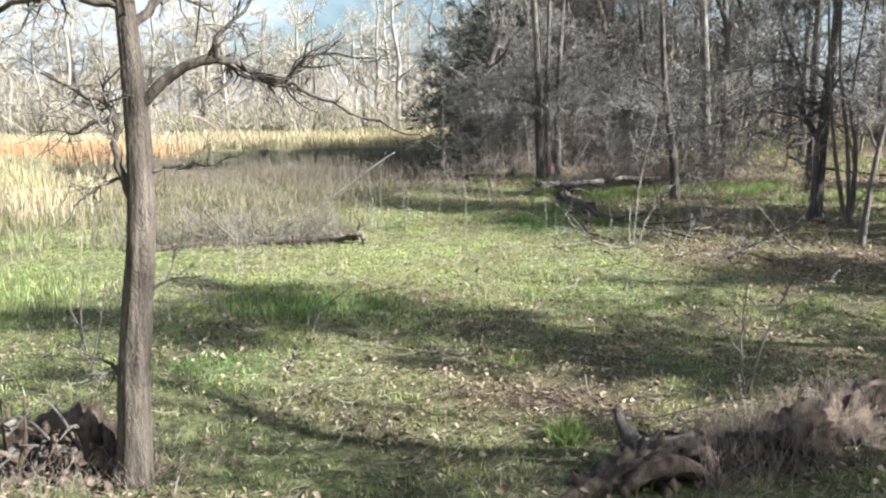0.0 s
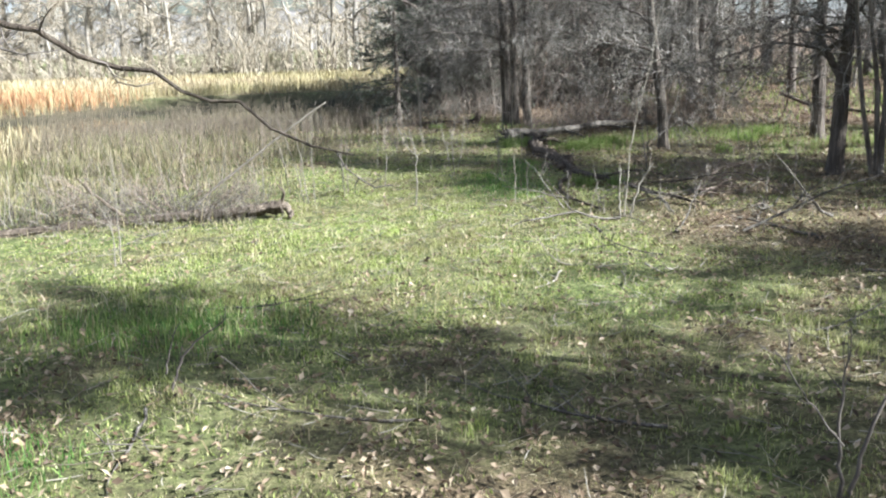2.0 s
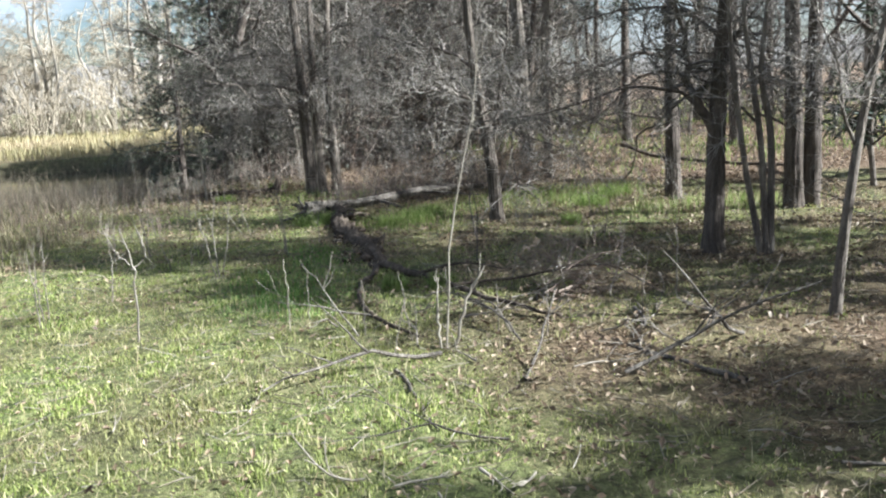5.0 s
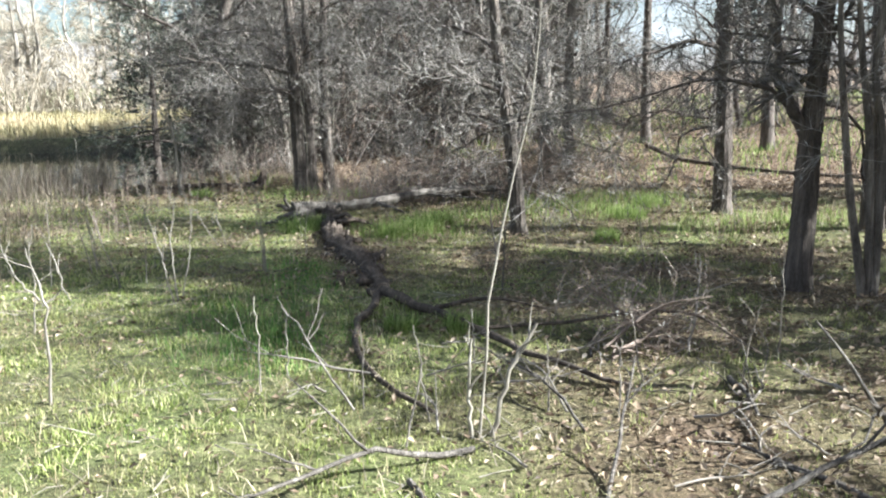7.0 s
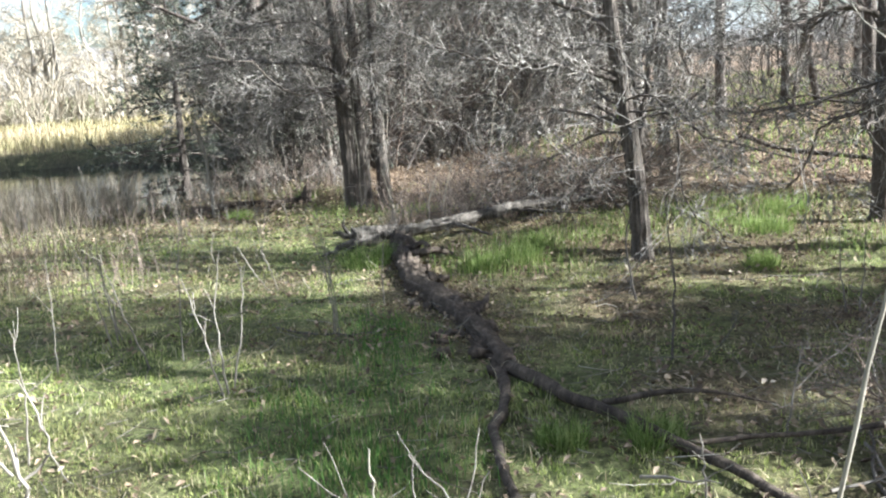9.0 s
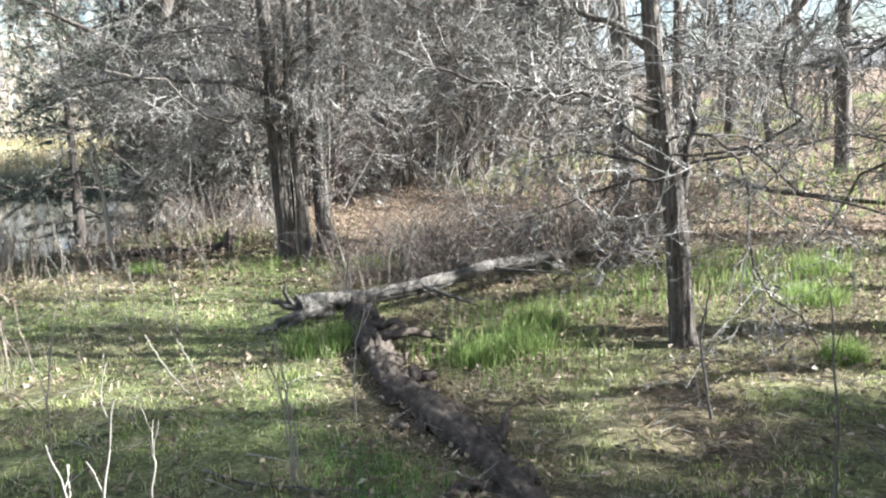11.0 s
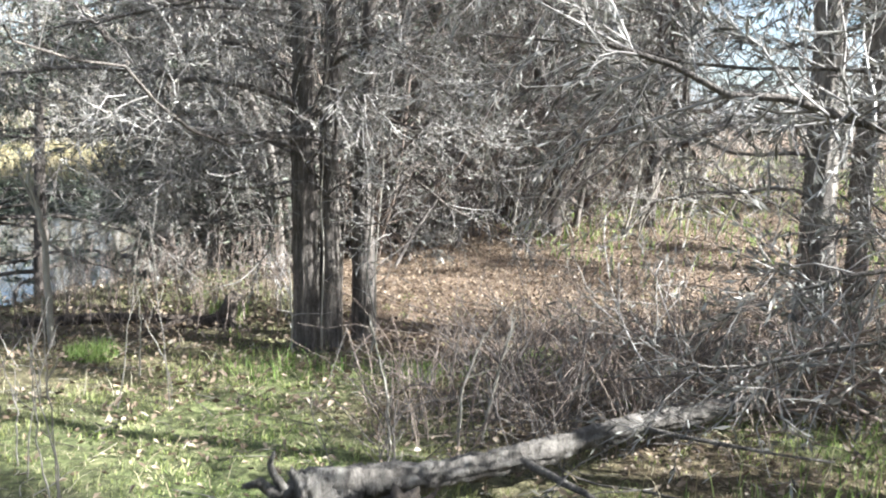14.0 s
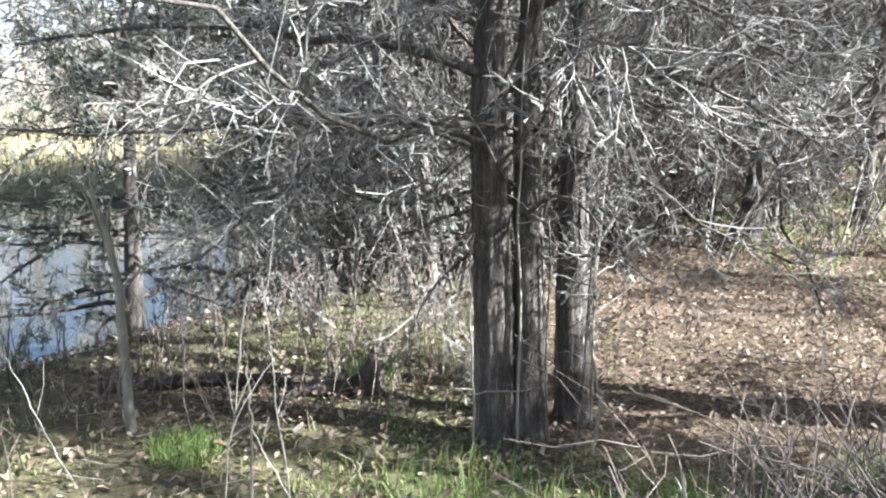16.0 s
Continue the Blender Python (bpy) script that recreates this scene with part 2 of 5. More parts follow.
def unit(a):
    return a / np.maximum(np.linalg.norm(a, axis=-1, keepdims=True), 1e-9)


def tubes(buf, pts, rad, sides=3, rough=0.0, cap=False):
    """Tapered tubes along K polylines of n points, all at once."""
    pts, rad = np.asarray(pts, float), np.asarray(rad, float)
    if pts.ndim == 2:
        pts, rad = pts[None], rad[None]
    if cap:
        pts = np.concatenate([pts[:, :1], pts, pts[:, -1:]], 1)
        rad = np.concatenate([rad[:, :1] * 0.02, rad, rad[:, -1:] * 0.02], 1)
    k, n = rad.shape
    tan = np.gradient(pts, axis=1)
    chord = unit(pts[:, -1] - pts[:, 0])
    ref = np.where(np.abs(chord[:, 2:3]) > 0.75, [[1.0, 0, 0]], [[0, 0, 1.0]])
    tan = unit(np.where(np.linalg.norm(tan, axis=-1, keepdims=True) < 1e-7, chord[:, None], tan))
    u = unit(np.cross(tan, ref[:, None]))
    w = np.cross(tan, u)
    a = np.arange(sides) * 2 * np.pi / sides
    rr = rad[:, :, None] * np.ones(sides)
    if rough:
        s = np.linspace(0, 1, n)[None, :, None] * np.linalg.norm(pts[:, -1] - pts[:, 0], axis=-1)[:, None, None]
        ph = RNG.uniform(0, 6, (k, 1, 6))
        f = 0.4 * np.sin(5 * a + ph[..., :1] + 2.1 * s) + 0.7 * np.sin(11 * a + ph[..., 1:2] - 1.3 * s + 0.8 * np.sin(7 * s)) + 0.3 * np.sin(3 * a + 5 * s + ph[..., 2:3]) + 0.5 * np.sin(17 * a + 2.3 * s + ph[..., 3:4] + np.sin(11 * s))
        rr = rr * (1 + rough * f + rough * 0.55 * RNG.normal(size=rr.shape))
    v = pts[:, :, None] + rr[..., None] * (np.cos(a)[:, None] * u[:, :, None] + np.sin(a)[:, None] * w[:, :, None])
    i = (np.arange(k)[:, None, None] * n + np.arange(n - 1)[None, :, None]) * sides
    j, j2 = np.arange(sides), (np.arange(sides) + 1) % sides
    q = np.stack([i + j, i + j2, i + sides + j2, i + sides + j], -1)
    return buf.add(v.reshape(-1, 3), q.reshape(-1, 4))


def grow(start, way, length, r0, r1, n, wig=0.25, lift=0.0, rng=RNG):
    """K branches that wander from their starts. Returns their points and radii."""
    start, way = np.atleast_2d(start), unit(np.atleast_2d(way))
    k = len(start)
    length, r0, r1 = (np.broadcast_to(a, k) for a in (length, r0, r1))
    pts, d = [start], way.copy()
    for _ in range(n - 1):
        d = unit(d + rng.normal(0, wig, (k, 3)) + [0, 0, lift])
        pts.append(pts[-1] + d * (length / (n - 1))[:, None])
    return np.stack(pts, 1), r0[:, None] + (r1 - r0)[:, None] * np.linspace(0, 1, n)


def fork(pts, rad, per, lo, hi, angle, rng=RNG, flat=0.0):
    """Starts, ways and radii for children along K parents."""
    k, n = rad.shape
    who = np.repeat(np.arange(k), per)
    s = rng.uniform(lo, hi, len(who)) * (n - 1)
    i = np.minimum(s.astype(int), n - 2)
    f = (s - i)[:, None]
    p = pts[who, i] * (1 - f) + pts[who, i + 1] * f
    t = unit(pts[who, i + 1] - pts[who, i])
    r = rad[who, i] * (1 - f[:, 0]) + rad[who, i + 1] * f[:, 0]
    side = rng.normal(size=t.shape)
    side[:, 2] *= 1 - flat
    side = unit(side - t * (side * t).sum(-1, keepdims=True))
    a = np.radians(rng.normal(angle, 12, len(who)))[:, None]
    return p, unit(t * np.cos(a) + side * np.sin(a)), r


def sprays(tips, per, rng, size=0.055):
    """Tiny dry sprays along the finest twigs."""
    buf = Buf()
    for pts, rad in tips:
        p, d, _ = fork(pts, rad, per, 0.1, 1.0, 38, rng)
        n = len(p)
        s = unit(np.cross(d, rng.normal(size=(n, 3)))) * (size * rng.uniform(0.05, 0.11, n))[:, None]
        ln = d * (size * rng.uniform(0.5, 1.3, n))[:, None]
        i = np.arange(n) * 4
        buf.add(np.stack([p - s * 0.5, p + ln * 0.5 - s, p + ln * 0.5 + s, p + ln], 1), t=np.r_[np.stack([i, i + 2, i + 1], -1), np.stack([i + 1, i + 2, i + 3], -1)])
    return buf


def wave2(x, y):
    return (np.sin(1.3 * x + 0.7 * y) + np.sin(0.9 * y - 1.7 * x + 2) + np.sin(2.9 * x + 2.3 * y + 1) * 0.5 + np.sin(3.7 * y - 2.2 * x) * 0.4) / 2.9


def patch(x, y, s=1.0, o=0.0):
    """Smooth irregular patches between 0 and 1."""
    x, y = np.asarray(x, float) * s + o, np.asarray(y, float) * s - o
    return 0.5 + 0.5 * np.sin(1.9 * x + 1.3 * np.sin(1.1 * y + o) + o) * np.cos(1.7 * y + 1.2 * np.sin(1.4 * x - o))


def pond_r(x, y):
    """1 on the pond's edge, less inside."""
    x, y = np.asarray(x, float), np.asarray(y, float)
    a = np.arctan2(y - 24.6, x + 4.4)
    return np.hypot((x + 4.4) / 6.0, (y - 24.6) / 5.6) / (1 + 0.05 * np.sin(5 * a) + 0.03 * np.sin(11 * a + 1))


def height(x, y):
    x, y = np.asarray(x, float), np.asarray(y, float)
    near = 1 / (1 + np.exp((np.hypot(x, y - 10) - 30) / 5))
    h = near * (0.025 * wave2(x * 0.8, y * 0.8) + 0.012 * wave2(x * 3.1, y * 2.7))
    p = pond_r(x, y)
    k = np.clip((1.16 - p) / 0.34, 0, 1)
    h = h - 0.85 * k * k * (3 - 2 * k)
    h = h + np.clip((x - 9) / 30, 0, 1) * 0.9 + np.clip((y - 60) / 60, 0, 1) * 0.25
    return float(h) if h.ndim == 0 else h


def lawn_mask(x, y):
    """The open fresh turf beside the rotten log."""
    return np.clip(1.5 - np.hypot((np.asarray(x, float) + 0.2) / 1.8, (np.asarray(y, float) - 9.2) / 2.9), 0, 1)


def litter_mask(x, y):
    """Where dead leaves cover the floor: under the wood, and in patches in the clearing."""
    x, y = np.asarray(x, float), np.asarray(y, float)
    edge = 16.6 - 0.33 * (x - 4.2) + 0.5 * wave2(x * 1.3, y)
    wood = np.clip((y - edge) / 0.8, 0, 1) * np.clip((x - 1.6 - 0.12 * (y - 18)) / 0.7, 0, 1)
    near = np.clip(1 - np.hypot((x - 1.0) / 3.2, (y - 4.6) / 1.9), 0, 1) * 1.3 * patch(x, y, 1.4, 1)
    mid = 0.85 * np.clip(patch(x, y, 0.8, 4) * patch(x, y, 2.1, 2) * 2.2 - 0.6, 0, 1) * (x > -2) * np.clip(np.hypot((x - 0.4) / 1.3, (y - 10) / 1.5) - 0.3, 0, 1)
    marsh = 0.75 * np.clip((-1.2 - x) / 1.5 + (y - 13) * 0.1, 0, 1) * np.clip((y - 10.5) / 1.5, 0, 1) * np.clip((22 - y) / 1.5, 0, 1) * np.clip((-x) / 1.5, 0, 1) * (0.4 + 0.6 * patch(x, y, 1.3, 6))
    right = np.clip(1 - np.hypot((x - 4.6) / 2.2, (y - 8.6) / 2.6), 0, 1) * 1.1
    rot = 0.9 * np.clip(1 - np.hypot((x - 2.1) / 0.55, (y - 13.6) / 1.9), 0, 1) ** 0.5
    side = 0.8 * np.clip(1.25 - np.hypot((x - 0.7) / 1.9, (y - 18.5) / 1.5), 0, 1)
    debris = np.clip(1.4 - np.hypot((x - 3.0) / 1.2, (y - 9.0) / 1.5), 0, 1) * (0.5 + 0.5 * patch(x, y, 2.2, 9))
    late = 0.75 * np.clip((y - 11.8) / 1.5, 0, 1) * np.clip((x - 1.5) / 0.7, 0.25, 1) * np.clip(1.8 * patch(x, y, 1.9, 5) - 0.5, 0, 1)
    edge_wood = np.clip((x - 2.2) / 0.8, 0, 1) * np.clip((y - 6.5) / 1.5, 0, 1) * np.clip(2.0 * patch(x, y, 1.5, 8) - 0.5, 0, 1) * 0.8
    return np.clip(np.maximum.reduce([wood, near, mid, right, rot, side, marsh, late, edge_wood, debris]), 0, 1) * (1 - 0.75 * lawn_mask(x, y))


def gold_mask(x, y):
    x, y = np.asarray(x, float), np.asarray(y, float)
    far = np.clip((y - 31) / 1.5, 0, 1) * np.clip((43 - y) / 2, 0, 1) * np.clip((6 - x) / 3, 0, 1)
    left = np.clip((-4.6 - 0.16 * (y - 12) - x) / 1.5, 0, 1) * np.clip((y - 11.5) / 2, 0, 1) * np.clip((43 - y) / 2, 0, 1)
    return np.maximum(far, left) * (pond_r(x, y) > 1.06)


# ---- ground and water ----
def spread(lo, a, b, hi, step, grow_by=1.16):
    mid = np.arange(a, b + step / 2, step)
    up, d = [], step
    while not up or up[-1] < hi:
        d *= grow_by
        up.append((up[-1] if up else mid[-1]) + d)
    down, d = [], step
    while not down or down[-1] > lo:
        d *= grow_by
        down.append((down[-1] if down else mid[0]) - d)
    return np.r_[down[::-1], mid, up]


def build_ground():
    xs, ys = spread(-1500, -8, 9, 1500, 0.14), spread(-1500, -2, 24, 1500, 0.14)
    gx, gy = np.meshgrid(xs, ys)
    gz = height(gx, gy) + np.where(np.hypot(gx - 1, gy - 8) < 22, RNG.normal(0, 0.006, gx.shape), 0)
    w = len(xs)
    i = (np.arange(len(ys) - 1)[:, None] * w + np.arange(w - 1)).ravel()
    me = Buf().add(np.stack([gx, gy, gz], -1), np.stack([i, i + 1, i + w + 1, i + w], -1)).mesh("ground", GROUND)
    p = pond_r(gx, gy)
    mud = np.clip((1.22 - p) / 0.2, 0, 1)
    col = np.stack([litter_mask(gx, gy), gold_mask(gx, gy), mud, np.ones_like(gx)], -1)
    at = me.color_attributes.new("cover", "FLOAT_COLOR", "POINT")
    at.data.foreach_set("color", col.astype(np.float32).ravel())
    tagged(new("ground", me), "uneven ground with turf, dead leaves and bare soil", "ground", kind="structure")


build_ground()
WATER_Z = -0.31


def build_water():
    a = np.linspace(0, 2 * np.pi, 96, endpoint=False)
    r = 1.12 * (1 + 0.05 * np.sin(5 * a) + 0.03 * np.sin(11 * a + 1))
    rings = [np.stack([-4.4 + 6.0 * r * s * np.cos(a), 24.6 + 5.6 * r * s * np.sin(a), np.full(96, WATER_Z)], -1) for s in (0.01, 0.35, 0.7, 1.0)]
    i, j = np.arange(96), (np.arange(96) + 1) % 96
    q = np.concatenate([np.stack([k * 96 + i, (k + 1) * 96 + i, (k + 1) * 96 + j, k * 96 + j], -1) for k in range(3)])
    tagged(new("water", Buf().add(np.concatenate(rings), q).mesh("water", WATER)), "still pond water mirroring sky and branches", "pond", kind="structure")


build_water()


# ---- trees ----
def spline(points, n):
    """A smooth curve through a few points."""
    p = np.asarray(points, float)
    p = np.concatenate([[2 * p[0] - p[1]], p, [2 * p[-1] - p[-2]]])
    out = []
    for s in np.linspace(0, len(p) - 3 - 1e-6, n):
        i = int(s)
        f, (a, b, c, d) = s - i, p[i : i + 4]
        out.append(0.5 * (2 * b + (c - a) * f + (2 * a - 5 * b + 4 * c - d) * f * f + (3 * b - a - 3 * c + d) * f ** 3))
    return np.array(out)


def twigs_on(crown, pts, rad, rng, l2, l3, len2, len3, r_min=0.0022, angle=52, lift=0.03, wig=0.28, lo=0.2):
    """Two orders of fine branches on some limbs, into the mesh of a crown."""
    p, d, r = fork(pts, rad, l2, lo, 0.98, angle, rng)
    n = len(p)
    a, ra = grow(p, d, len2 * rng.uniform(0.35, 1, n), np.maximum(r * 0.55, r_min * 1.5), r_min, 5, wig, lift, rng)
    tubes(crown, a, ra, 3)
    if l3:
        p, d, r = fork(a, ra, l3, 0.12, 0.98, 48, rng)
        n = len(p)
        b, rb = grow(p, d, len3 * rng.uniform(0.3, 1, n), np.maximum(r * 0.7, r_min), r_min * 0.6, 3, wig, lift, rng)
        tubes(crown, b, rb, 3)
        crown.tips.append((b, rb))
        return b, rb
    return a, ra


def trunk_part(owner, pts, r0, r1, bark, sides=20, n=40, flare=0.35, rough=0.05, name="trunk", cap=False, lumps=0.0):
    c = spline(pts, n)
    s = np.linspace(0, 1, n)
    rad = r0 + (r1 - r0) * s
    length = np.linalg.norm(np.diff(c, axis=0), axis=1).sum()
    rad = rad * (1 + flare * np.exp(-s * length / 0.11))
    if lumps:
        q = RNG.uniform(0, 6, 3)
        rad = rad * (1 + lumps * (np.sin(9 * length * s + q[0]) * 0.4 + np.sin(23 * length * s + q[1]) * 0.35 + np.sin(47 * length * s + q[2]) * 0.25))
    part(name, tubes(Buf(), c, rad, sides, rough, cap), bark, owner)
    return c, rad


def limb_part(owner, pts, r0, r1, bark, n=16, sides=8, rough=0.06, name="limb"):
    c = spline(pts, n) + np.r_[np.zeros((1, 3)), RNG.normal(0, r0 * 0.3, (n - 1, 3))]
    rad = np.linspace(r0, r1, n)
    return c[None], rad[None], part(name, tubes(Buf(), c, rad, sides, rough), bark, owner)


def local(points, x, y):
    z = height(x, y)
    return [(a - x, b - y, c - z) for a, b, c in points]


def top_limbs(owner, c, rad, rng, count, lo, bark, length, crown, l2=7, l3=5, len2=0.9, len3=0.4, lift=0.015, angle=76, keep=None):
    """Limbs round a trunk above lo (0 to 1), each its own mesh, with fine branches in one crown."""
    p, d, r = fork(c[None], rad[None], count, lo, 0.97, angle, rng)
    if keep is not None:
        d = unit(d + np.asarray(keep))
    n = len(p)
    s = 1 - 0.5 * (p[:, 2] - p[:, 2].min()) / max(np.ptp(p[:, 2]), 0.1)
    a, ra = grow(p, d, length * s * rng.uniform(0.6, 1, n), r * 0.17, r * 0.04 + 0.002, 10, 0.3, lift, rng)
    for k in range(n):
        part("limb", tubes(Buf(), a[k], ra[k], 6), bark, owner)
    twigs_on(crown, a, ra, rng, l2, l3, len2, len3)


# The slim tree beside which the walk begins.
def near_tree():
    x, y = -1.38, 3.33
    t = thing("bare_tree", x, y, "slim bare grey-barked tree with crooked lichen-grey limbs", "tree")
    rng = np.random.default_rng(11)
    f = lambda *p: local([(a, y + b, c) for a, b, c in p], x, y)
    c, rad = trunk_part(t, f((-1.39, 0, -0.06), (-1.35, 0, 0.54), (-1.29, 0, 1.05), (-1.27, 0, 1.47), (-1.28, 0, 1.81), (-1.3, 0.05, 2.4), (-1.2, 0.1, 3.4), (-1.3, 0.0, 4.6)), 0.073, 0.02, BARK_NEAR, 44, 110, 0.3, 0.04)
    crown = Buf()
    limbs = [
        (((-1.24, 0, 1.62), (-1.08, 0, 1.76), (-0.94, 0.02, 1.8), (-0.83, 0.05, 1.76), (-0.74, 0.05, 1.71), (-0.65, 0.05, 1.72), (-0.57, 0.08, 1.8), (-0.46, 0.1, 1.81), (-0.3, 0.1, 1.8)), 0.024, 0.003),
        (((-0.83, 0.05, 1.76), (-0.7, 0.04, 1.68), (-0.63, 0.02, 1.69), (-0.54, 0.0, 1.63), (-0.47, 0, 1.62), (-0.37, 0.03, 1.55), (-0.28, 0.05, 1.54), (-0.2, 0.02, 1.48), (-0.12, 0, 1.475), (-0.02, -0.08, 1.41), (0.1, -0.18, 1.39)), 0.008, 0.0018),
        (((-0.94, 0.02, 1.8), (-0.92, 0, 1.89), (-0.8, 0.05, 2.02), (-0.7, 0.1, 2.25)), 0.013, 0.003),
        (((-1.32, 0, 1.24), (-1.36, -0.02, 1.4), (-1.355, -0.04, 1.58), (-1.46, -0.04, 1.66), (-1.66, 0, 1.76)), 0.021, 0.004),
        (((-1.36, -0.04, 1.57), (-1.44, -0.06, 1.54), (-1.52, -0.05, 1.5), (-1.58, 0, 1.55)), 0.01, 0.003),
        (((-1.26, 0, 1.34), (-1.1, 0.03, 1.37), (-0.96, 0.05, 1.36)), 0.013, 0.004),
        (((-1.3, 0, 0.82), (-1.18, 0, 0.89), (-1.05, 0, 0.9)), 0.008, 0.003),
        (((-1.3, 0, 1.34), (-1.44, 0, 1.29), (-1.56, 0, 1.2)), 0.009, 0.003),
        (((-1.35, 0, 0.42), (-1.42, 0, 0.5), (-1.47, 0, 0.54)), 0.014, 0.006),
        (((-1.28, 0, 1.9), (-1.1, 0.1, 2.1), (-0.8, 0.2, 2.3), (-0.4, 0.2, 2.5)), 0.022, 0.005),
        (((-1.3, 0, 2.0), (-1.55, 0, 2.06), (-1.9, 0.1, 2.0), (-2.2, 0.2, 1.98)), 0.02, 0.005),
    ]
    for pts, a, b in limbs:
        lp, lr, limb = limb_part(t, f(*pts), a, b, BARK_NEAR)
        reach, own = np.linalg.norm(np.subtract(pts[-1], pts[0])), Buf()
        thin = b < 0.0022
        twigs_on(own, lp, lr, rng, 4 if thin else max(7, int(24 * reach)), 2 if thin else 6, 0.16 if thin else 0.3, 0.06 if thin else 0.13, 0.0012 if thin else 0.0016, 50, 0.0, 0.42)
        part("twig_mass", own, TWIG_DARK, limb, kind="stuff")
    top_limbs(t, c, rad, rng, 8, 0.55, BARK_NEAR, 1.3, crown, 6, 4, 0.5, 0.25, keep=(-0.5, 0.2, 0.1))
    part("crown", crown, TWIG_DARK, t, "tangle of fine dark twigs", kind="stuff")


near_tree()


def clearing_tree(x, y, trunk, r0, r1, limbs, label, seed, bark=BARK, twig=TWIG, top=10, lo=0.45, reach=2.0, l2=10, l3=6, extra=(), rough=0.06, keep=None, spray=4):
    """A standing tree with a measured trunk and named limbs, and a free crown above."""
    t = thing("bare_tree", x, y, label, "tree")
    rng = np.random.default_rng(seed)
    c, rad = trunk_part(t, local(trunk, x, y), r0, r1, bark, 44, 110, 0.4, rough)
    crown = Buf()
    for pts, a, b in limbs:
        lp, lr, limb = limb_part(t, local(pts, x, y), a, b, bark)
        length, own = np.linalg.norm(np.subtract(pts[-1], pts[0])), Buf()
        twigs_on(own, lp, lr, rng, max(7, int(22 * length)), 6, 0.5, 0.24, 0.0018, 52, -0.02, 0.34)
        part("twig_mass", own, twig, limb, kind="stuff")
        crown.tips += own.tips
    for pts, a, b in extra:
        ec, er = trunk_part(t, local(pts, x, y), a, b, bark, 16, 50, 0.3, rough, "stem")
        top_limbs(t, ec, er, rng, top, 0.25, bark, reach * 0.7, crown, l2, l3, 0.7, 0.3, keep=keep)
    top_limbs(t, c, rad, rng, top, lo, bark, reach, crown, l2, l3, 0.8, 0.35, keep=keep)
    part("crown", crown, twig, t, "tangle of fine grey twigs", kind="stuff")
    if spray:
        part("foliage", sprays(crown.tips, spray, rng, 0.045), DEAD_SPRAY, t, "dry brown-grey sprays", "stuff", False)
    return t


clearing_tree(3.71, 13.96, [(3.72, 13.96, -0.05), (3.68, 13.96, 0.53), (3.62, 13.96, 1.02), (3.55, 13.96, 1.47), (3.5, 13.96, 1.9), (3.45, 14.0, 3.2), (3.5, 14.1, 5.4)], 0.072, 0.03,
    [([(3.56, 13.96, 1.3), (3.41, 13.9, 1.36), (3.23, 13.9, 1.41), (3.03, 14.0, 1.45), (2.7, 14.1, 1.5), (2.3, 14.2, 1.62)], 0.022, 0.006),
     ([(3.58, 13.96, 1.0), (3.4, 14.1, 1.08), (3.15, 14.2, 1.12), (2.9, 14.3, 1.05)], 0.014, 0.004),
     ([(3.6, 13.96, 0.8), (3.4, 13.8, 0.78), (3.2, 13.7, 0.68), (3.05, 13.65, 0.62)], 0.009, 0.003),
     ([(3.52, 13.96, 1.65), (3.3, 14.2, 1.85), (3.0, 14.5, 1.95), (2.5, 14.8, 2.1)], 0.022, 0.005),
     ([(3.71, 13.96, 0.85), (3.76, 13.98, 1.13), (3.8, 14.0, 1.4), (3.9, 14.0, 1.85), (4.0, 14.1, 2.8)], 0.024, 0.008),
     ([(3.55, 13.96, 1.55), (3.8, 14.2, 1.75), (4.3, 14.4, 1.8), (4.8, 14.6, 1.7)], 0.01, 0.003)],
    "bare tree with deeply furrowed grey bark and pale sunlit twigs", 21, BARK_PALE, TWIG, 18, 0.28, 2.2, 13, 7, spray=9)

clearing_tree(4.85, 11.3, [(4.85, 11.3, -0.05), (4.87, 11.3, 0.69), (4.9, 11.3, 1.25), (4.94, 11.3, 1.8), (5.0, 11.3, 2.6), (5.0, 11.4, 4.0), (5.2, 11.5, 5.6)], 0.085, 0.03,
    [([(4.86, 11.3, 1.0), (4.68, 11.3, 1.31), (4.63, 11.3, 1.54), (4.55, 11.3, 1.95), (4.3, 11.3, 2.5)], 0.045, 0.012),
     ([(4.73, 11.3, 1.2), (4.57, 11.3, 1.33), (4.31, 11.35, 1.4), (4.02, 11.4, 1.39), (3.6, 11.5, 1.26), (3.2, 11.6, 1.2)], 0.018, 0.004),
     ([(4.95, 11.3, 1.75), (4.7, 11.5, 2.0), (4.3, 11.7, 2.05), (3.8, 11.9, 1.95)], 0.022, 0.005),
     ([(4.95, 11.3, 1.6), (5.1, 11.2, 1.9), (5.4, 11.1, 2.2)], 0.02, 0.006)],
    "dark forked bare tree with a sunlit edge, on shaded turf", 22, BARK_DARK, TWIG_WOOD, 16, 0.27, 2.2, 11, 7)

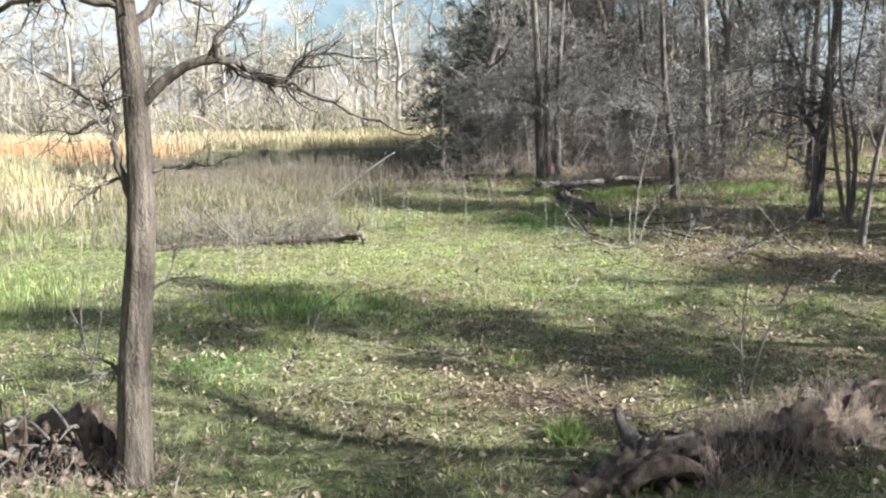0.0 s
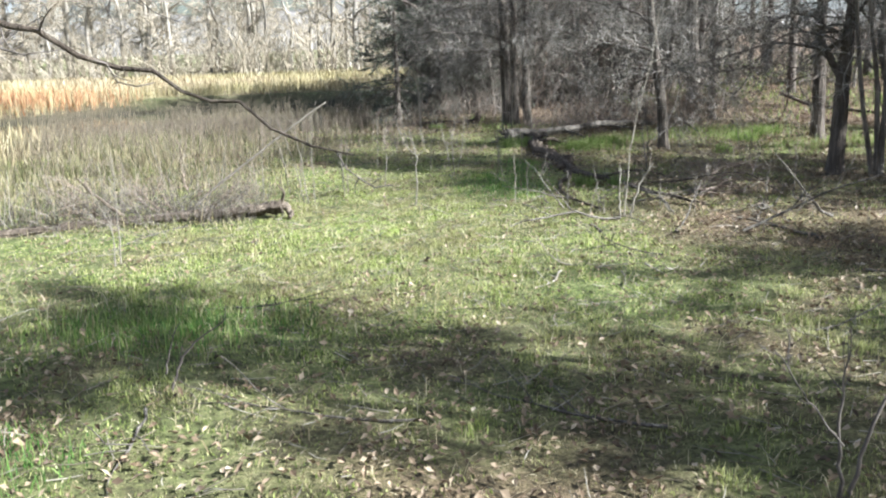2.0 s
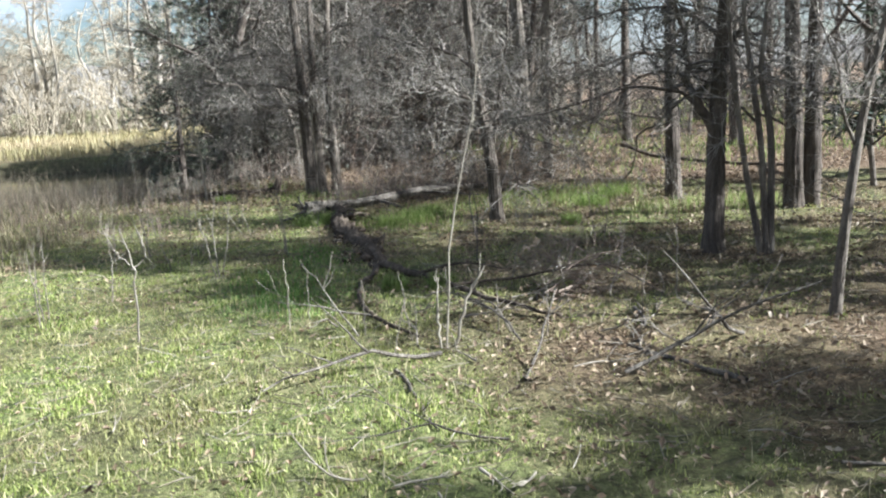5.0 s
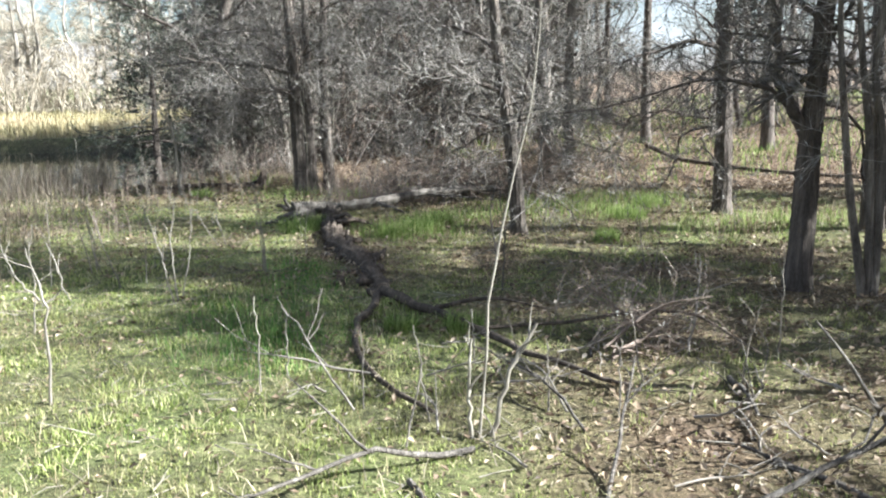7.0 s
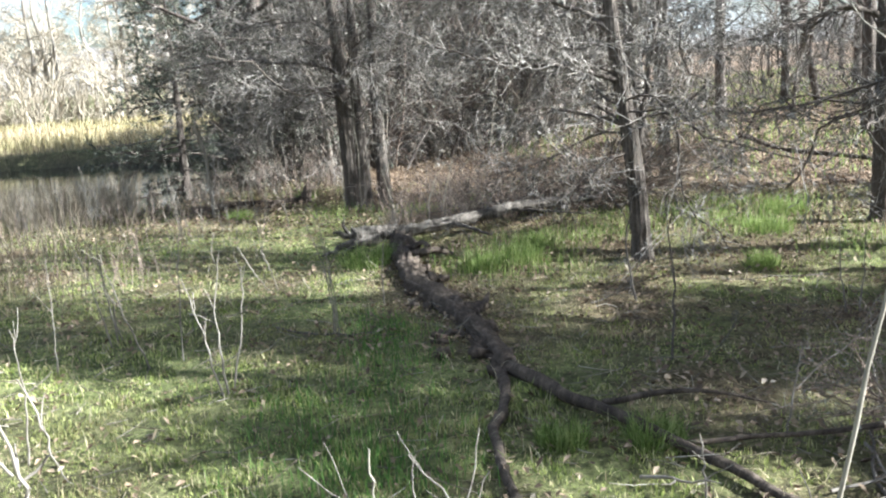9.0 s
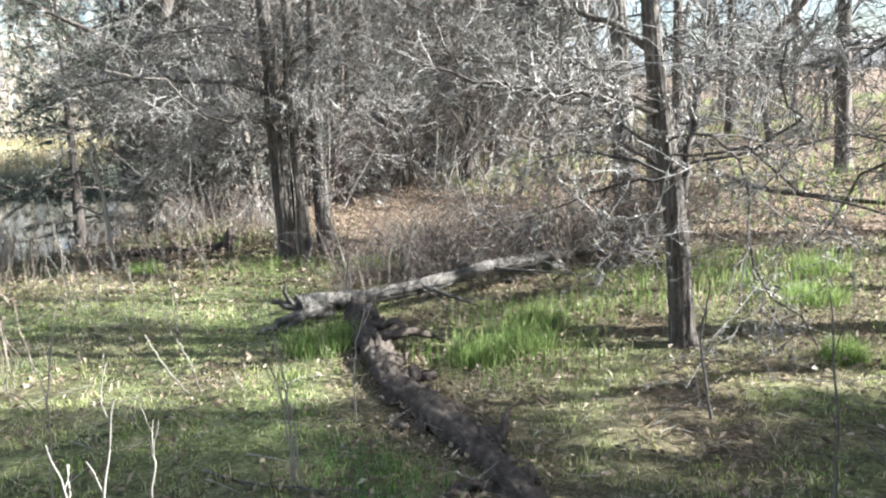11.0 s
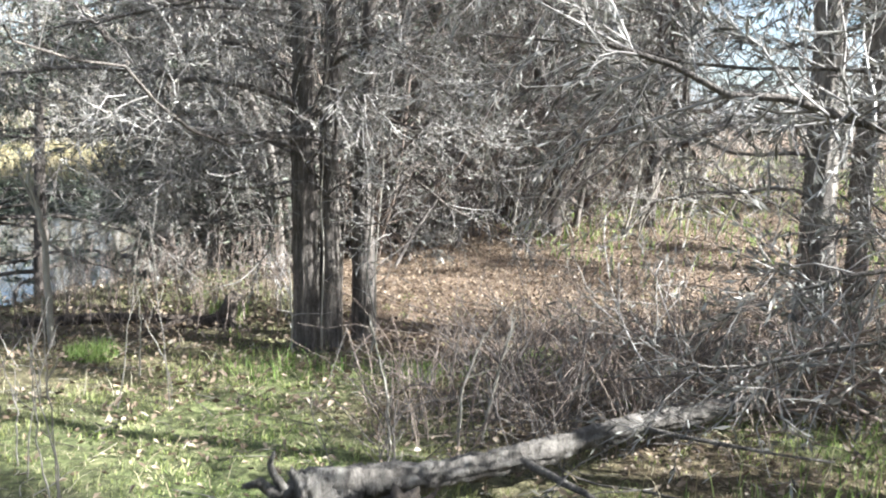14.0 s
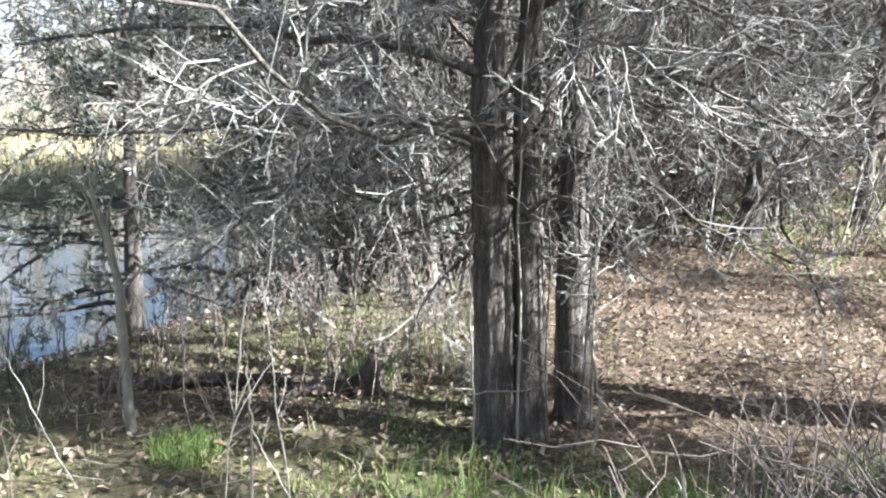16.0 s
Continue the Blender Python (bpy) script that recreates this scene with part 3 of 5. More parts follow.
clearing_tree(6.03, 14.35, [(6.03, 14.35, -0.05), (6.02, 14.35, 1.0), (6.0, 14.35, 2.0), (6.05, 14.4, 4.0), (6.0, 14.5, 6.5)], 0.095, 0.03,
    [([(6.0, 14.35, 1.65), (5.6, 14.3, 1.75), (5.1, 14.3, 1.62), (4.5, 14.3, 1.5)], 0.03, 0.006),
     ([(6.0, 14.35, 1.9), (6.4, 14.3, 2.1), (7.0, 14.3, 2.0)], 0.03, 0.006)],
    "straight bare tree with dark bark beside the leafy floor", 23, BARK_DARK, TWIG_WOOD, 18, 0.22, 2.4, 12, 7, spray=7)

clearing_tree(6.78, 12.95, [(6.72, 12.95, -0.05), (6.7, 12.95, 1.0), (6.66, 12.95, 2.2), (6.6, 13.0, 4.5), (6.7, 13.1, 7.0)], 0.1, 0.04, [],
    "two dark straight trunks rising from one root", 24, BARK_DARK, TWIG_WOOD, 14, 0.2, 2.4, 11, 7,
    extra=[([(6.92, 12.95, -0.05), (6.93, 12.95, 1.0), (6.95, 12.95, 2.2), (7.1, 13.0, 4.5), (7.3, 13.1, 7.0)], 0.1, 0.04)])

clearing_tree(5.14, 10.96, [(5.11, 10.96, -0.05), (4.95, 10.96, 0.71), (4.85, 10.96, 1.39), (4.8, 10.96, 1.9), (4.7, 10.9, 3.0)], 0.028, 0.012, [],
    "clump of three slender crooked stems with pale edges", 25, BARK, TWIG, 6, 0.4, 1.0, 6, 4,
    extra=[([(5.14, 10.96, -0.05), (5.08, 10.96, 0.93), (4.97, 10.96, 1.6), (4.92, 10.96, 2.1), (4.9, 11, 3.2)], 0.028, 0.012),
           ([(5.18, 10.97, -0.05), (5.18, 10.97, 0.92), (5.09, 10.97, 1.46), (5.15, 10.97, 2.1), (5.3, 11, 3.3)], 0.032, 0.012)], rough=0.04)

clearing_tree(4.43, 9.09, [(4.43, 9.09, -0.05), (4.49, 9.09, 0.55), (4.58, 9.09, 1.15), (4.7, 9.09, 1.67), (4.9, 9.1, 2.4), (5.2, 9.2, 3.4)], 0.034, 0.012,
    [([(4.56, 9.09, 1.0), (4.45, 9.09, 1.25), (4.42, 9.1, 1.5), (4.3, 9.2, 1.9)], 0.014, 0.004)],
    "slender leaning young tree with grey bark", 26, BARK, TWIG, 7, 0.5, 1.2, 6, 4, rough=0.04)

# The twin tree near which the walk ends.
clearing_tree(2.1, 17.93, [(2.02, 17.9, -0.05), (2.0, 17.9, 0.67), (1.97, 17.9, 1.36), (1.97, 17.9, 1.8), (1.9, 18.0, 3.4), (1.7, 18.1, 6.0), (1.7, 18.2, 8.5)], 0.088, 0.035,
    [([(1.95, 17.86, 1.5), (1.6, 17.8, 1.61), (1.28, 17.8, 1.64), (0.97, 17.8, 1.67), (0.6, 17.8, 1.66), (0.2, 17.9, 1.6)], 0.022, 0.006),
     ([(1.95, 17.85, 1.3), (1.66, 17.6, 1.33), (1.38, 17.6, 1.31), (1.08, 17.6, 1.33), (0.65, 17.65, 1.28), (0.1, 17.8, 1.3)], 0.015, 0.004),
     ([(1.95, 17.9, 1.05), (1.6, 17.9, 1.0), (1.2, 18.1, 1.06), (0.8, 18.3, 0.95)], 0.01, 0.003),
     ([(1.97, 17.9, 1.9), (1.5, 18.0, 2.1), (0.9, 18.2, 2.0), (0.2, 18.4, 1.85)], 0.018, 0.005),
     ([(1.97, 18.0, 1.7), (1.5, 18.6, 1.9), (0.9, 19.2, 1.7), (0.3, 19.8, 1.4)], 0.018, 0.005),
     ([(1.97, 18.0, 1.2), (1.6, 18.6, 1.3), (1.2, 19.2, 1.1), (0.9, 19.7, 0.8)], 0.012, 0.004),
     ([(2.1, 17.85, 0.95), (2.2, 17.6, 1.05), (2.35, 17.5, 0.95)], 0.009, 0.003),
     ([(2.15, 17.84, 1.75), (2.3, 17.4, 1.85), (2.5, 17.1, 1.7), (2.75, 16.9, 1.5)], 0.014, 0.004),
     ([(2.4, 18.03, 1.4), (2.6, 17.7, 1.5), (2.85, 17.5, 1.4), (3.2, 17.4, 1.2)], 0.012, 0.003),
     ([(2.4, 18.03, 2.3), (2.7, 17.6, 2.4), (3.1, 17.3, 2.2), (3.5, 17.1, 1.9)], 0.016, 0.004),
     ([(2.3, 17.95, 0.75), (2.45, 17.75, 0.8), (2.6, 17.65, 0.7)], 0.007, 0.003)],
    "old bare tree of three fused furrowed trunks", 27, BARK_PALE, TWIG, 12, 0.22, 2.6, 12, 7,
    extra=[([(2.16, 17.9, -0.05), (2.15, 17.9, 0.67), (2.13, 17.92, 1.36), (2.15, 17.95, 1.8), (2.2, 18.0, 3.4), (2.3, 18.1, 6.0)], 0.072, 0.03),
           ([(2.4, 18.1, -0.05), (2.385, 18.1, 0.62), (2.38, 18.1, 1.24), (2.39, 18.1, 1.82), (2.5, 18.2, 3.5), (2.7, 18.3, 6.5)], 0.08, 0.03)], keep=(-0.4, -0.1, -0.1), spray=8)

clearing_tree(5.2, 17.3, [(5.2, 17.3, -0.05), (5.15, 17.3, 1.0), (5.1, 17.3, 2.2), (5.0, 17.4, 4.5), (5.1, 17.5, 7.0)], 0.12, 0.04,
    [([(5.12, 17.3, 1.3), (4.8, 17.2, 1.5), (4.3, 17.1, 1.45), (3.9, 17.0, 1.3)], 0.025, 0.006)],
    "broad-trunked bare tree on fallen leaves", 28, BARK, TWIG_MID, 16, 0.18, 2.6, 11, 7)
clearing_tree(5.52, 17.35, [(5.52, 17.35, -0.05), (5.5, 17.35, 1.0), (5.52, 17.35, 2.2), (5.7, 17.4, 4.5), (5.9, 17.5, 6.5)], 0.07, 0.03, [],
    "thinner bare tree beside a broad trunk", 29, BARK, TWIG_MID, 12, 0.18, 2.0)
clearing_tree(5.66, 25.2, [(5.66, 25.2, -0.05), (5.6, 25.2, 1.2), (5.7, 25.2, 2.4), (5.8, 25.3, 6)], 0.17, 0.05, [],
    "thick dark tree trunk deep in the wood", 30, BARK_DARK, TWIG_DARK, 9, 0.25, 2.6)
clearing_tree(5.61, 23.3, [(5.61, 23.3, -0.05), (5.75, 23.3, 0.8), (5.7, 23.3, 1.5), (5.35, 23.3, 2.2), (5.1, 23.4, 4.5)], 0.13, 0.05,
    [([(5.72, 23.3, 1.35), (5.5, 23.3, 1.75), (5.25, 23.3, 1.9)], 0.06, 0.03)],
    "crooked dark tree with broken pale stubs", 31, BARK_DARK, TWIG, 9, 0.3, 2.6)


def vines(x, y, spots, seed):
    t = thing("vine", x, y, "bare woody vines climbing a furrowed trunk", "vine")
    rng = np.random.default_rng(seed)
    for a, b, top in spots:
        n = 9
        z = np.linspace(-0.04, top, n)
        c = np.c_[a - x + np.cumsum(rng.normal(0, 0.012, n)), b - y + rng.normal(0, 0.006, n) + 0.02 * np.linspace(0, 1, n), z]
        part("stem", tubes(Buf(), spline(c, 30), np.linspace(rng.uniform(0.005, 0.009), 0.003, 30), 6, 0.08), TWIG_PALE if rng.uniform() < 0.45 else BARK, t)
        p, d, r = fork(c[None], np.full((1, n), 0.006), 5, 0.2, 0.95, 55, rng)
        for k in range(5):
            e, er = grow(p[k], d[k] * [1, 1, 0.6] + [0, -0.2, 0], rng.uniform(0.08, 0.3), 0.0035, 0.0015, 6, 0.25, 0.0, rng)
            part("side_twig", tubes(Buf(), e, er, 4), TWIG, t)


vines(2.2, 17.8, [(2.09, 17.8, 1.9), (2.26, 17.84, 2.1), (1.92, 17.78, 0.9), (2.44, 17.98, 1.6), (2.3, 17.75, 1.5), (2.36, 17.7, 0.9)], 33)


def wood_tree(name, h, r, seed, bark, twig, limbs, l2, l3, reach, label, bend=0.25, fine=1.0):
    """A bare tree of the surrounding wood, built at the origin to be copied."""
    t = thing(name, 0, 0, label, "tree", "trees of the surrounding wood", z=0)
    rng = np.random.default_rng(seed)
    pts = [(rng.normal(0, bend * s), rng.normal(0, bend * s), h * s) for s in np.linspace(0, 1, 6)]
    pts[0] = (0, 0, -0.15)
    c, rad = trunk_part(t, pts, r, r * 0.2, bark, 9, 20, 0.3, 0.04)
    p, d, rr = fork(c[None], rad[None], limbs, 0.1, 0.97, 66, rng)
    a, ra = grow(p, d, reach * rng.uniform(0.5, 1, limbs) * (1.15 - 0.6 * p[:, 2] / h), rr * 0.5, 0.004, 8, 0.3, 0.02, rng)
    for k in range(limbs):
        part("limb", tubes(Buf(), a[k], ra[k], 4), bark, t)
    crown = Buf()
    p, d, rr = fork(a, ra, l2, 0.15, 0.98, 50, rng)
    b, rb = grow(p, d, 0.9 * rng.uniform(0.3, 1, len(p)), np.maximum(rr * 0.6, 0.005 * fine), 0.003 * fine, 4, 0.3, 0.02, rng)
    tubes(crown, b, rb, 3)
    p, d, rr = fork(b, rb, l3, 0.1, 0.98, 45, rng)
    b, rb = grow(p, d, 0.45 * rng.uniform(0.3, 1, len(p)), 0.0035 * fine, 0.002 * fine, 2, 0.3, 0.02, rng)
    tubes(crown, b, rb, 3)
    part("crown", crown, twig, t, kind="stuff")
    return t


def thicket_bush(name, h, stems, seed, mat, label, lean=0.35, l2=7, l3=5, r=0.012, group="bushes of the thicket", droop=0.0, leaf=None):
    t = thing(name, 0, 0, label, "bush", group, z=0)
    rng = np.random.default_rng(seed)
    s = np.c_[rng.normal(0, 0.22, (stems, 2)), np.full(stems, -0.05)]
    d = np.c_[s[:, :2] * 0.8 + rng.normal(0, lean, (stems, 2)), np.ones(stems)]
    a, ra = grow(s, d, h * rng.uniform(0.5, 1, stems), r * rng.uniform(0.6, 1.2, stems), 0.003, 9, 0.12, 0.0, rng)
    for k in range(stems):
        part("stem", tubes(Buf(), a[k], ra[k], 5), mat, t)
    p, dd, rr = fork(a, ra, l2, 0.12, 0.98, 48, rng)
    b, rb = grow(p, dd, 0.75 * rng.uniform(0.3, 1, len(p)), np.maximum(rr * 0.6, 0.003), 0.002, 4, 0.28, -droop, rng)
    tw = tubes(Buf(), b, rb, 3)
    if l3:
        p, dd, rr = fork(b, rb, l3, 0.1, 0.98, 45, rng)
        b, rb = grow(p, dd, 0.35 * rng.uniform(0.3, 1, len(p)), 0.0026, 0.0016, 2, 0.3, -droop, rng)
        tubes(tw, b, rb, 3)
        part("foliage", sprays([(b, rb)], 3 if leaf else 2, rng), leaf or SPRAY, t, "dry grey sprays", "stuff", False)
    part("twig_mass", tw, mat, t, kind="stuff")
    return t


def place(ob, x, y, turn, size=1.0, first=False, tilt=(0, 0)):
    m = Matrix.LocRotScale((x, y, height(x, y)), Euler((tilt[0], tilt[1], turn)), None)
    if first:
        ob.matrix_basis = m @ Matrix.Diagonal((size, size, size, 1))
        return ob
    k = copy_thing(ob, m)
    k.scale = (size, size, size)
    return k


def scatter_things(kinds, spots, rng, lo=0.8, hi=1.2):
    used = set()
    for i, (x, y) in enumerate(spots):
        k = kinds[int(rng.integers(len(kinds)))]
        place(k, float(x), float(y), float(rng.uniform(0, 6.28)), float(rng.uniform(lo, hi)), k.name not in used)
        used.add(k.name)
    for k in kinds:
        if k.name not in used:
            place(k, float(spots[0][0]) + 0.7, float(spots[0][1]) + 0.9, 1.0, 1.0, True)


def spots_in(n, x0, x1, y0, y1, rng, test, gap=0.5):
    out = []
    for _ in range(n * 60):
        if len(out) >= n:
            break
        x, y = rng.uniform(x0, x1), rng.uniform(y0, y1)
        if test(x, y) and all((x - a) ** 2 + (y - b) ** 2 > gap * gap for a, b in out):
            out.append((x, y))
    return out


KEEP_CLEAR = [(3.71, 13.96), (4.85, 11.3), (6.03, 14.35), (2.1, 17.93), (5.2, 17.3), (5.61, 23.3), (5.66, 25.2), (6.8, 12.95)]


def clear_of(x, y, r=0.6):
    return all((x - a) ** 2 + (y - b) ** 2 > r * r for a, b in KEEP_CLEAR)


WRNG = np.random.default_rng(5)
woods = [
    wood_tree("bare_tree", 9, 0.1, 41, BARK_DARK, TWIG_WOOD, 18, 9, 5, 3.0, "tall bare grey tree of the wood", 0.65),
    wood_tree("bare_tree", 7, 0.065, 42, BARK_DARK, TWIG_DARK, 15, 8, 5, 2.2, "bare dark-stemmed tree of the wood", 0.8),
    wood_tree("bare_tree", 5.5, 0.04, 43, BARK, TWIG_WOOD, 16, 8, 5, 1.6, "young bare tree with thin grey branches", 0.75),
    wood_tree("bare_tree", 10, 0.12, 44, BARK_DARK, TWIG_WOOD, 16, 8, 5, 3.2, "tall dark bare tree of the wood", 0.7),
]
in_wood = lambda x, y: clear_of(x, y, 0.9) and pond_r(x, y) > 1.12 and (y > 23 or x < 2.2) and not (4.2 < x - 0.42 * (y - 15) < 6.4 and 18.5 < y < 33 and x < 20)
# Listed spots from (8.9, 1.9) on: mostly unseen trees added to shade the clearing.
scatter_things(woods, spots_in(20, 1.0, 9.0, 20.2, 28, WRNG, in_wood, 1.0) + spots_in(28, 1.5, 26, 27, 42, WRNG, in_wood, 1.6)
    + spots_in(9, 9.5, 24, 12, 26, WRNG, in_wood, 2.2) + [(8.9, 1.9), (11.5, 3.6), (13.2, -5.5), (10.5, 6.8), (15.0, 8.4), (7.4, 0.6), (8.6, 8.6), (7.9, 3.9), (12.0, 0.0), (9.6, 10.6), (8.6, 14.1), (9.7, 13.5), (10.6, 15.0), (5.2, 0.9), (4.9, 2.1), (6.6, 0.9)] + spots_in(5, -14, 6, -22, -7, WRNG, in_wood, 2.5), WRNG, 0.75, 1.2)

# Dark twigs and foliage: the thicket's inner shadow is put into their colour.
bushes = [
    thicket_bush("bush", 3.4, 12, 51, TWIG_DARK, "tall thicket bush, darkened for inner shade", leaf=CEDAR),
    thicket_bush("bush", 2.6, 13, 52, TWIG_DARK, "dense thicket bush, darkened for inner shade", 0.45, 7, 5, leaf=CEDAR),
    thicket_bush("bush", 2.9, 12, 53, BRUSH, "tangled reddish-brown bare bush", 0.5, 9, 6, droop=0.06, leaf=DEAD_SPRAY),
    thicket_bush("bush", 2.2, 13, 54, TWIG_DARK, "low tangled grey bush, darkened for inner shade", 0.6, 6, 5, droop=0.05),
]
BRNG = np.random.default_rng(6)
in_thicket = lambda x, y: clear_of(x, y, 0.45) and pond_r(x, y) > 1.1
# The last three bushes stand out of view, added to cast shade.
scatter_things(bushes, spots_in(16, 1.5, 3.0, 20.4, 24.5, BRNG, in_thicket, 0.42) + spots_in(12, 2.6, 4.5, 22.4, 24.4, BRNG, in_thicket, 0.42) + spots_in(24, 2.2, 6.6, 24.2, 27.5, BRNG, in_thicket, 0.6)
    + spots_in(10, 3, 18, 29, 35, BRNG, in_thicket, 0.9) + spots_in(4, 11, 16, 24, 30, BRNG, in_thicket, 1.0) + [(6.6, 8.9), (7.3, 2.0), (6.6, 1.6)], BRNG, 0.9, 1.75)


# Shoots and a fallen crown behind the log.
shoots = [thicket_bush("sucker_shrub", 0.86, 11, 56, BRUSH, "low stand of bare brown shoots behind a fallen log", 0.24, 3, 0, 0.0052, "shoots behind the log"),
    thicket_bush("sucker_shrub", 0.74, 9, 57, TWIG_DARK, "low stand of bare dark shoots behind a fallen log", 0.3, 4, 0, 0.0052, "shoots behind the log")]
scatter_things(shoots, [(2.15, 15.95), (2.45, 16.15), (2.7, 15.95), (2.95, 16.3), (3.2, 16.1), (3.45, 16.4), (3.7, 16.2), (3.3, 16.7), (3.9, 16.55), (4.15, 16.4), (2.75, 16.6), (4.45, 16.75)]
    + spots_in(26, 2.5, 4.9, 15.85, 17.2, BRNG, lambda x, y: y > 15.7 + 0.28 * (x - 2.2) and clear_of(x, y, 0.35), 0.17), BRNG, 0.6, 0.85)
fallen_crown = thicket_bush("brush_pile", 1.3, 9, 58, BRUSH, "fallen dead crown of brown branches beside the log", 0.5, 6, 5, 0.012, "fallen dead crowns")
place(fallen_crown, 4.25, 16.2, 0.3, 1.0, True, (0.25, 1.25))
place(fallen_crown, 4.55, 16.05, 2.0, 0.9, False, (-0.9, 0.7))
place(fallen_crown, 3.9, 16.3, 4.2, 0.9, False, (0.5, 1.0))
place(fallen_crown, 4.75, 16.45, 5.2, 1.0, False, (-0.4, 1.1))
place(fallen_crown, 3.0, 10.2, 0.9, 0.6, False, (0.3, 1.35))
place(fallen_crown, 3.4, 10.6, 3.6, 0.55, False, (0.4, 1.2))
place(fallen_crown, -2.1, 10.15, 2.9, 0.6, False, (0.2, 1.2))
place(fallen_crown, -1.75, 10.35, 0.6, 0.55, False, (0.5, 1.1))
place(fallen_crown, -2.7, 10.0, 4.4, 0.6, False, (-0.3, 1.2))
log_brush = thicket_bush("dead_brush", 0.62, 10, 60, TWIG_MID, "tangle of dead pale brush over a log", 0.8, 4, 0, 0.006, "dead brush along the marsh log", droop=0.05)
scatter_things([log_brush], [(-1.85, 10.15), (-2.4, 10.1), (-3.0, 9.85), (-3.5, 9.7)], BRNG, 0.6, 0.95)
slender = thicket_bush("slender_stems", 2.8, 5, 59, TWIG_PALE, "cluster of slender pale upright stems", 0.14, 4, 3, 0.013, "slender stems of the thicket")
scatter_things([slender], [(3.2, 22.4), (3.9, 23.2), (4.6, 22.0), (5.0, 23.0), (4.4, 24.2), (6.2, 22.6), (6.8, 23.8), (5.4, 24.4), (7.4, 22.9), (3.0, 24.0), (2.6, 21.6), (7.8, 24.6)], BRNG, 0.8, 1.2)


# ---- evergreen at the pond ----
def cedar_tree(name, h, spread_, seed, label, needles=36, size=1.0, low=0.04, limbs=46, leaf=CEDAR, twig=TWIG_DARK, droop=-0.015, leaf_label="dark green scaly foliage"):
    t = thing(name, 0, 0, label, "tree", "evergreens round the clearing", z=0)
    rng = np.random.default_rng(seed)
    c, rad = trunk_part(t, [(0, 0, -0.15), (0.05, 0, h * 0.3), (-0.05, 0.05, h * 0.6), (0, 0, h)], 0.11, 0.015, BARK_DARK, 10, 20, 0.3, 0.05)
    p, d, r = fork(c[None], rad[None], limbs, low, 0.98, 82, rng)
    d[:, 2] = np.abs(d[:, 2]) * 0.3
    a, ra = grow(p, d, spread_ * (1.08 - 0.8 * p[:, 2] / h) * rng.uniform(0.6, 1, len(p)), r * 0.3 + 0.004, 0.004, 8, 0.14, droop, rng)
    for k in range(len(a)):
        part("limb", tubes(Buf(), a[k], ra[k], 4), BARK_DARK, t)
    p, d, r = fork(a, ra, 14, 0.12, 1, 45, rng)
    b, rb = grow(p, d, 0.55 * rng.uniform(0.3, 1, len(p)), 0.006, 0.002, 5, 0.2, 0.0, rng)
    part("twig_mass", tubes(Buf(), b, rb, 3), twig, t, kind="stuff")
    p, d, r = fork(b, rb, needles, 0.1, 1, 40, rng)
    n = len(p)
    s = unit(np.cross(d, rng.normal(size=(n, 3)))) * (size * rng.uniform(0.003, 0.0075, n))[:, None]
    ln = d * (size * rng.uniform(0.04, 0.1, n))[:, None]
    v = np.stack([p - s * 0.4, p + ln * 0.5 - s, p + ln * 0.5 + s, p + ln], 1)
    i = np.arange(n) * 4
    part("foliage", Buf().add(v, t=np.r_[np.stack([i, i + 2, i + 1], -1), np.stack([i + 1, i + 2, i + 3], -1)]), leaf, t, leaf_label, "stuff", smooth=False)
    return t


cedars = [cedar_tree("cedar", 5.0, 2.9, 61, "grey-green cedar with long low branches over the pond", 30, 1.25, 0.1, 46)]
for k, (x, y, turn, size) in enumerate(((0.75, 21.4, 0.4, 0.8), (0.05, 20.3, 5.2, 0.62), (1.6, 23.2, 2.6, 1.0), (3.6, 26.4, 1.3, 1.3), (5.2, 29.5, 0.3, 1.5))):
    place(cedars[0], x, y, turn, size, k == 0)
dead_cedar = cedar_tree("dead_cedar", 5.0, 2.5, 63, "half-dead grey cedar with drooping brown twigs", 34, 1.5, 0.1, 54, DEAD_SPRAY, TWIG_WOOD, -0.04, "dry brown-grey sprays")
# The last copy stands out of view, added to dapple the turf with shade.
for k, (x, y, turn, size) in enumerate(((1.45, 20.9, 0.9, 0.66), (2.3, 22.2, 2.9, 1.0), (3.4, 24.4, 4.4, 1.2), (2.6, 25.6, 1.2, 1.3), (5.0, 26.0, 5.3, 1.3), (6.8, 27.0, 0.2, 1.4), (8.6, 27.5, 2.1, 1.3), (2.4, 29.0, 3.4, 1.5), (10.4, 4.0, 1.9, 1.2))):
    place(dead_cedar, x, y, turn, size, k == 0)
# Dark evergreens that close the thicket behind, added to darken its background.
back_cedar = cedar_tree("cedar", 4.2, 2.3, 65, "dark green cedar deep in the thicket, added for darkness", 12, 3.4, 0.03, 48, CEDAR_DARK)
for k, (x, y, turn, size) in enumerate(((3.3, 25.8, 0.4, 1.0), (4.6, 27.0, 2.2, 1.0), (3.9, 28.6, 3.0, 1.3), (1.9, 27.4, 5.1, 1.3), (5.3, 25.6, 5.6, 0.4))):
    place(back_cedar, x, y, turn, size, k == 0)
# Tall cedars whose high crowns shade the wood and the clearing's edge.
tall_cedar = cedar_tree("tall_cedar", 8.5, 2.7, 66, "tall cedar with a bare dark trunk and a high green crown", 6, 3.2, 0.42, 44, CEDAR_DARK)
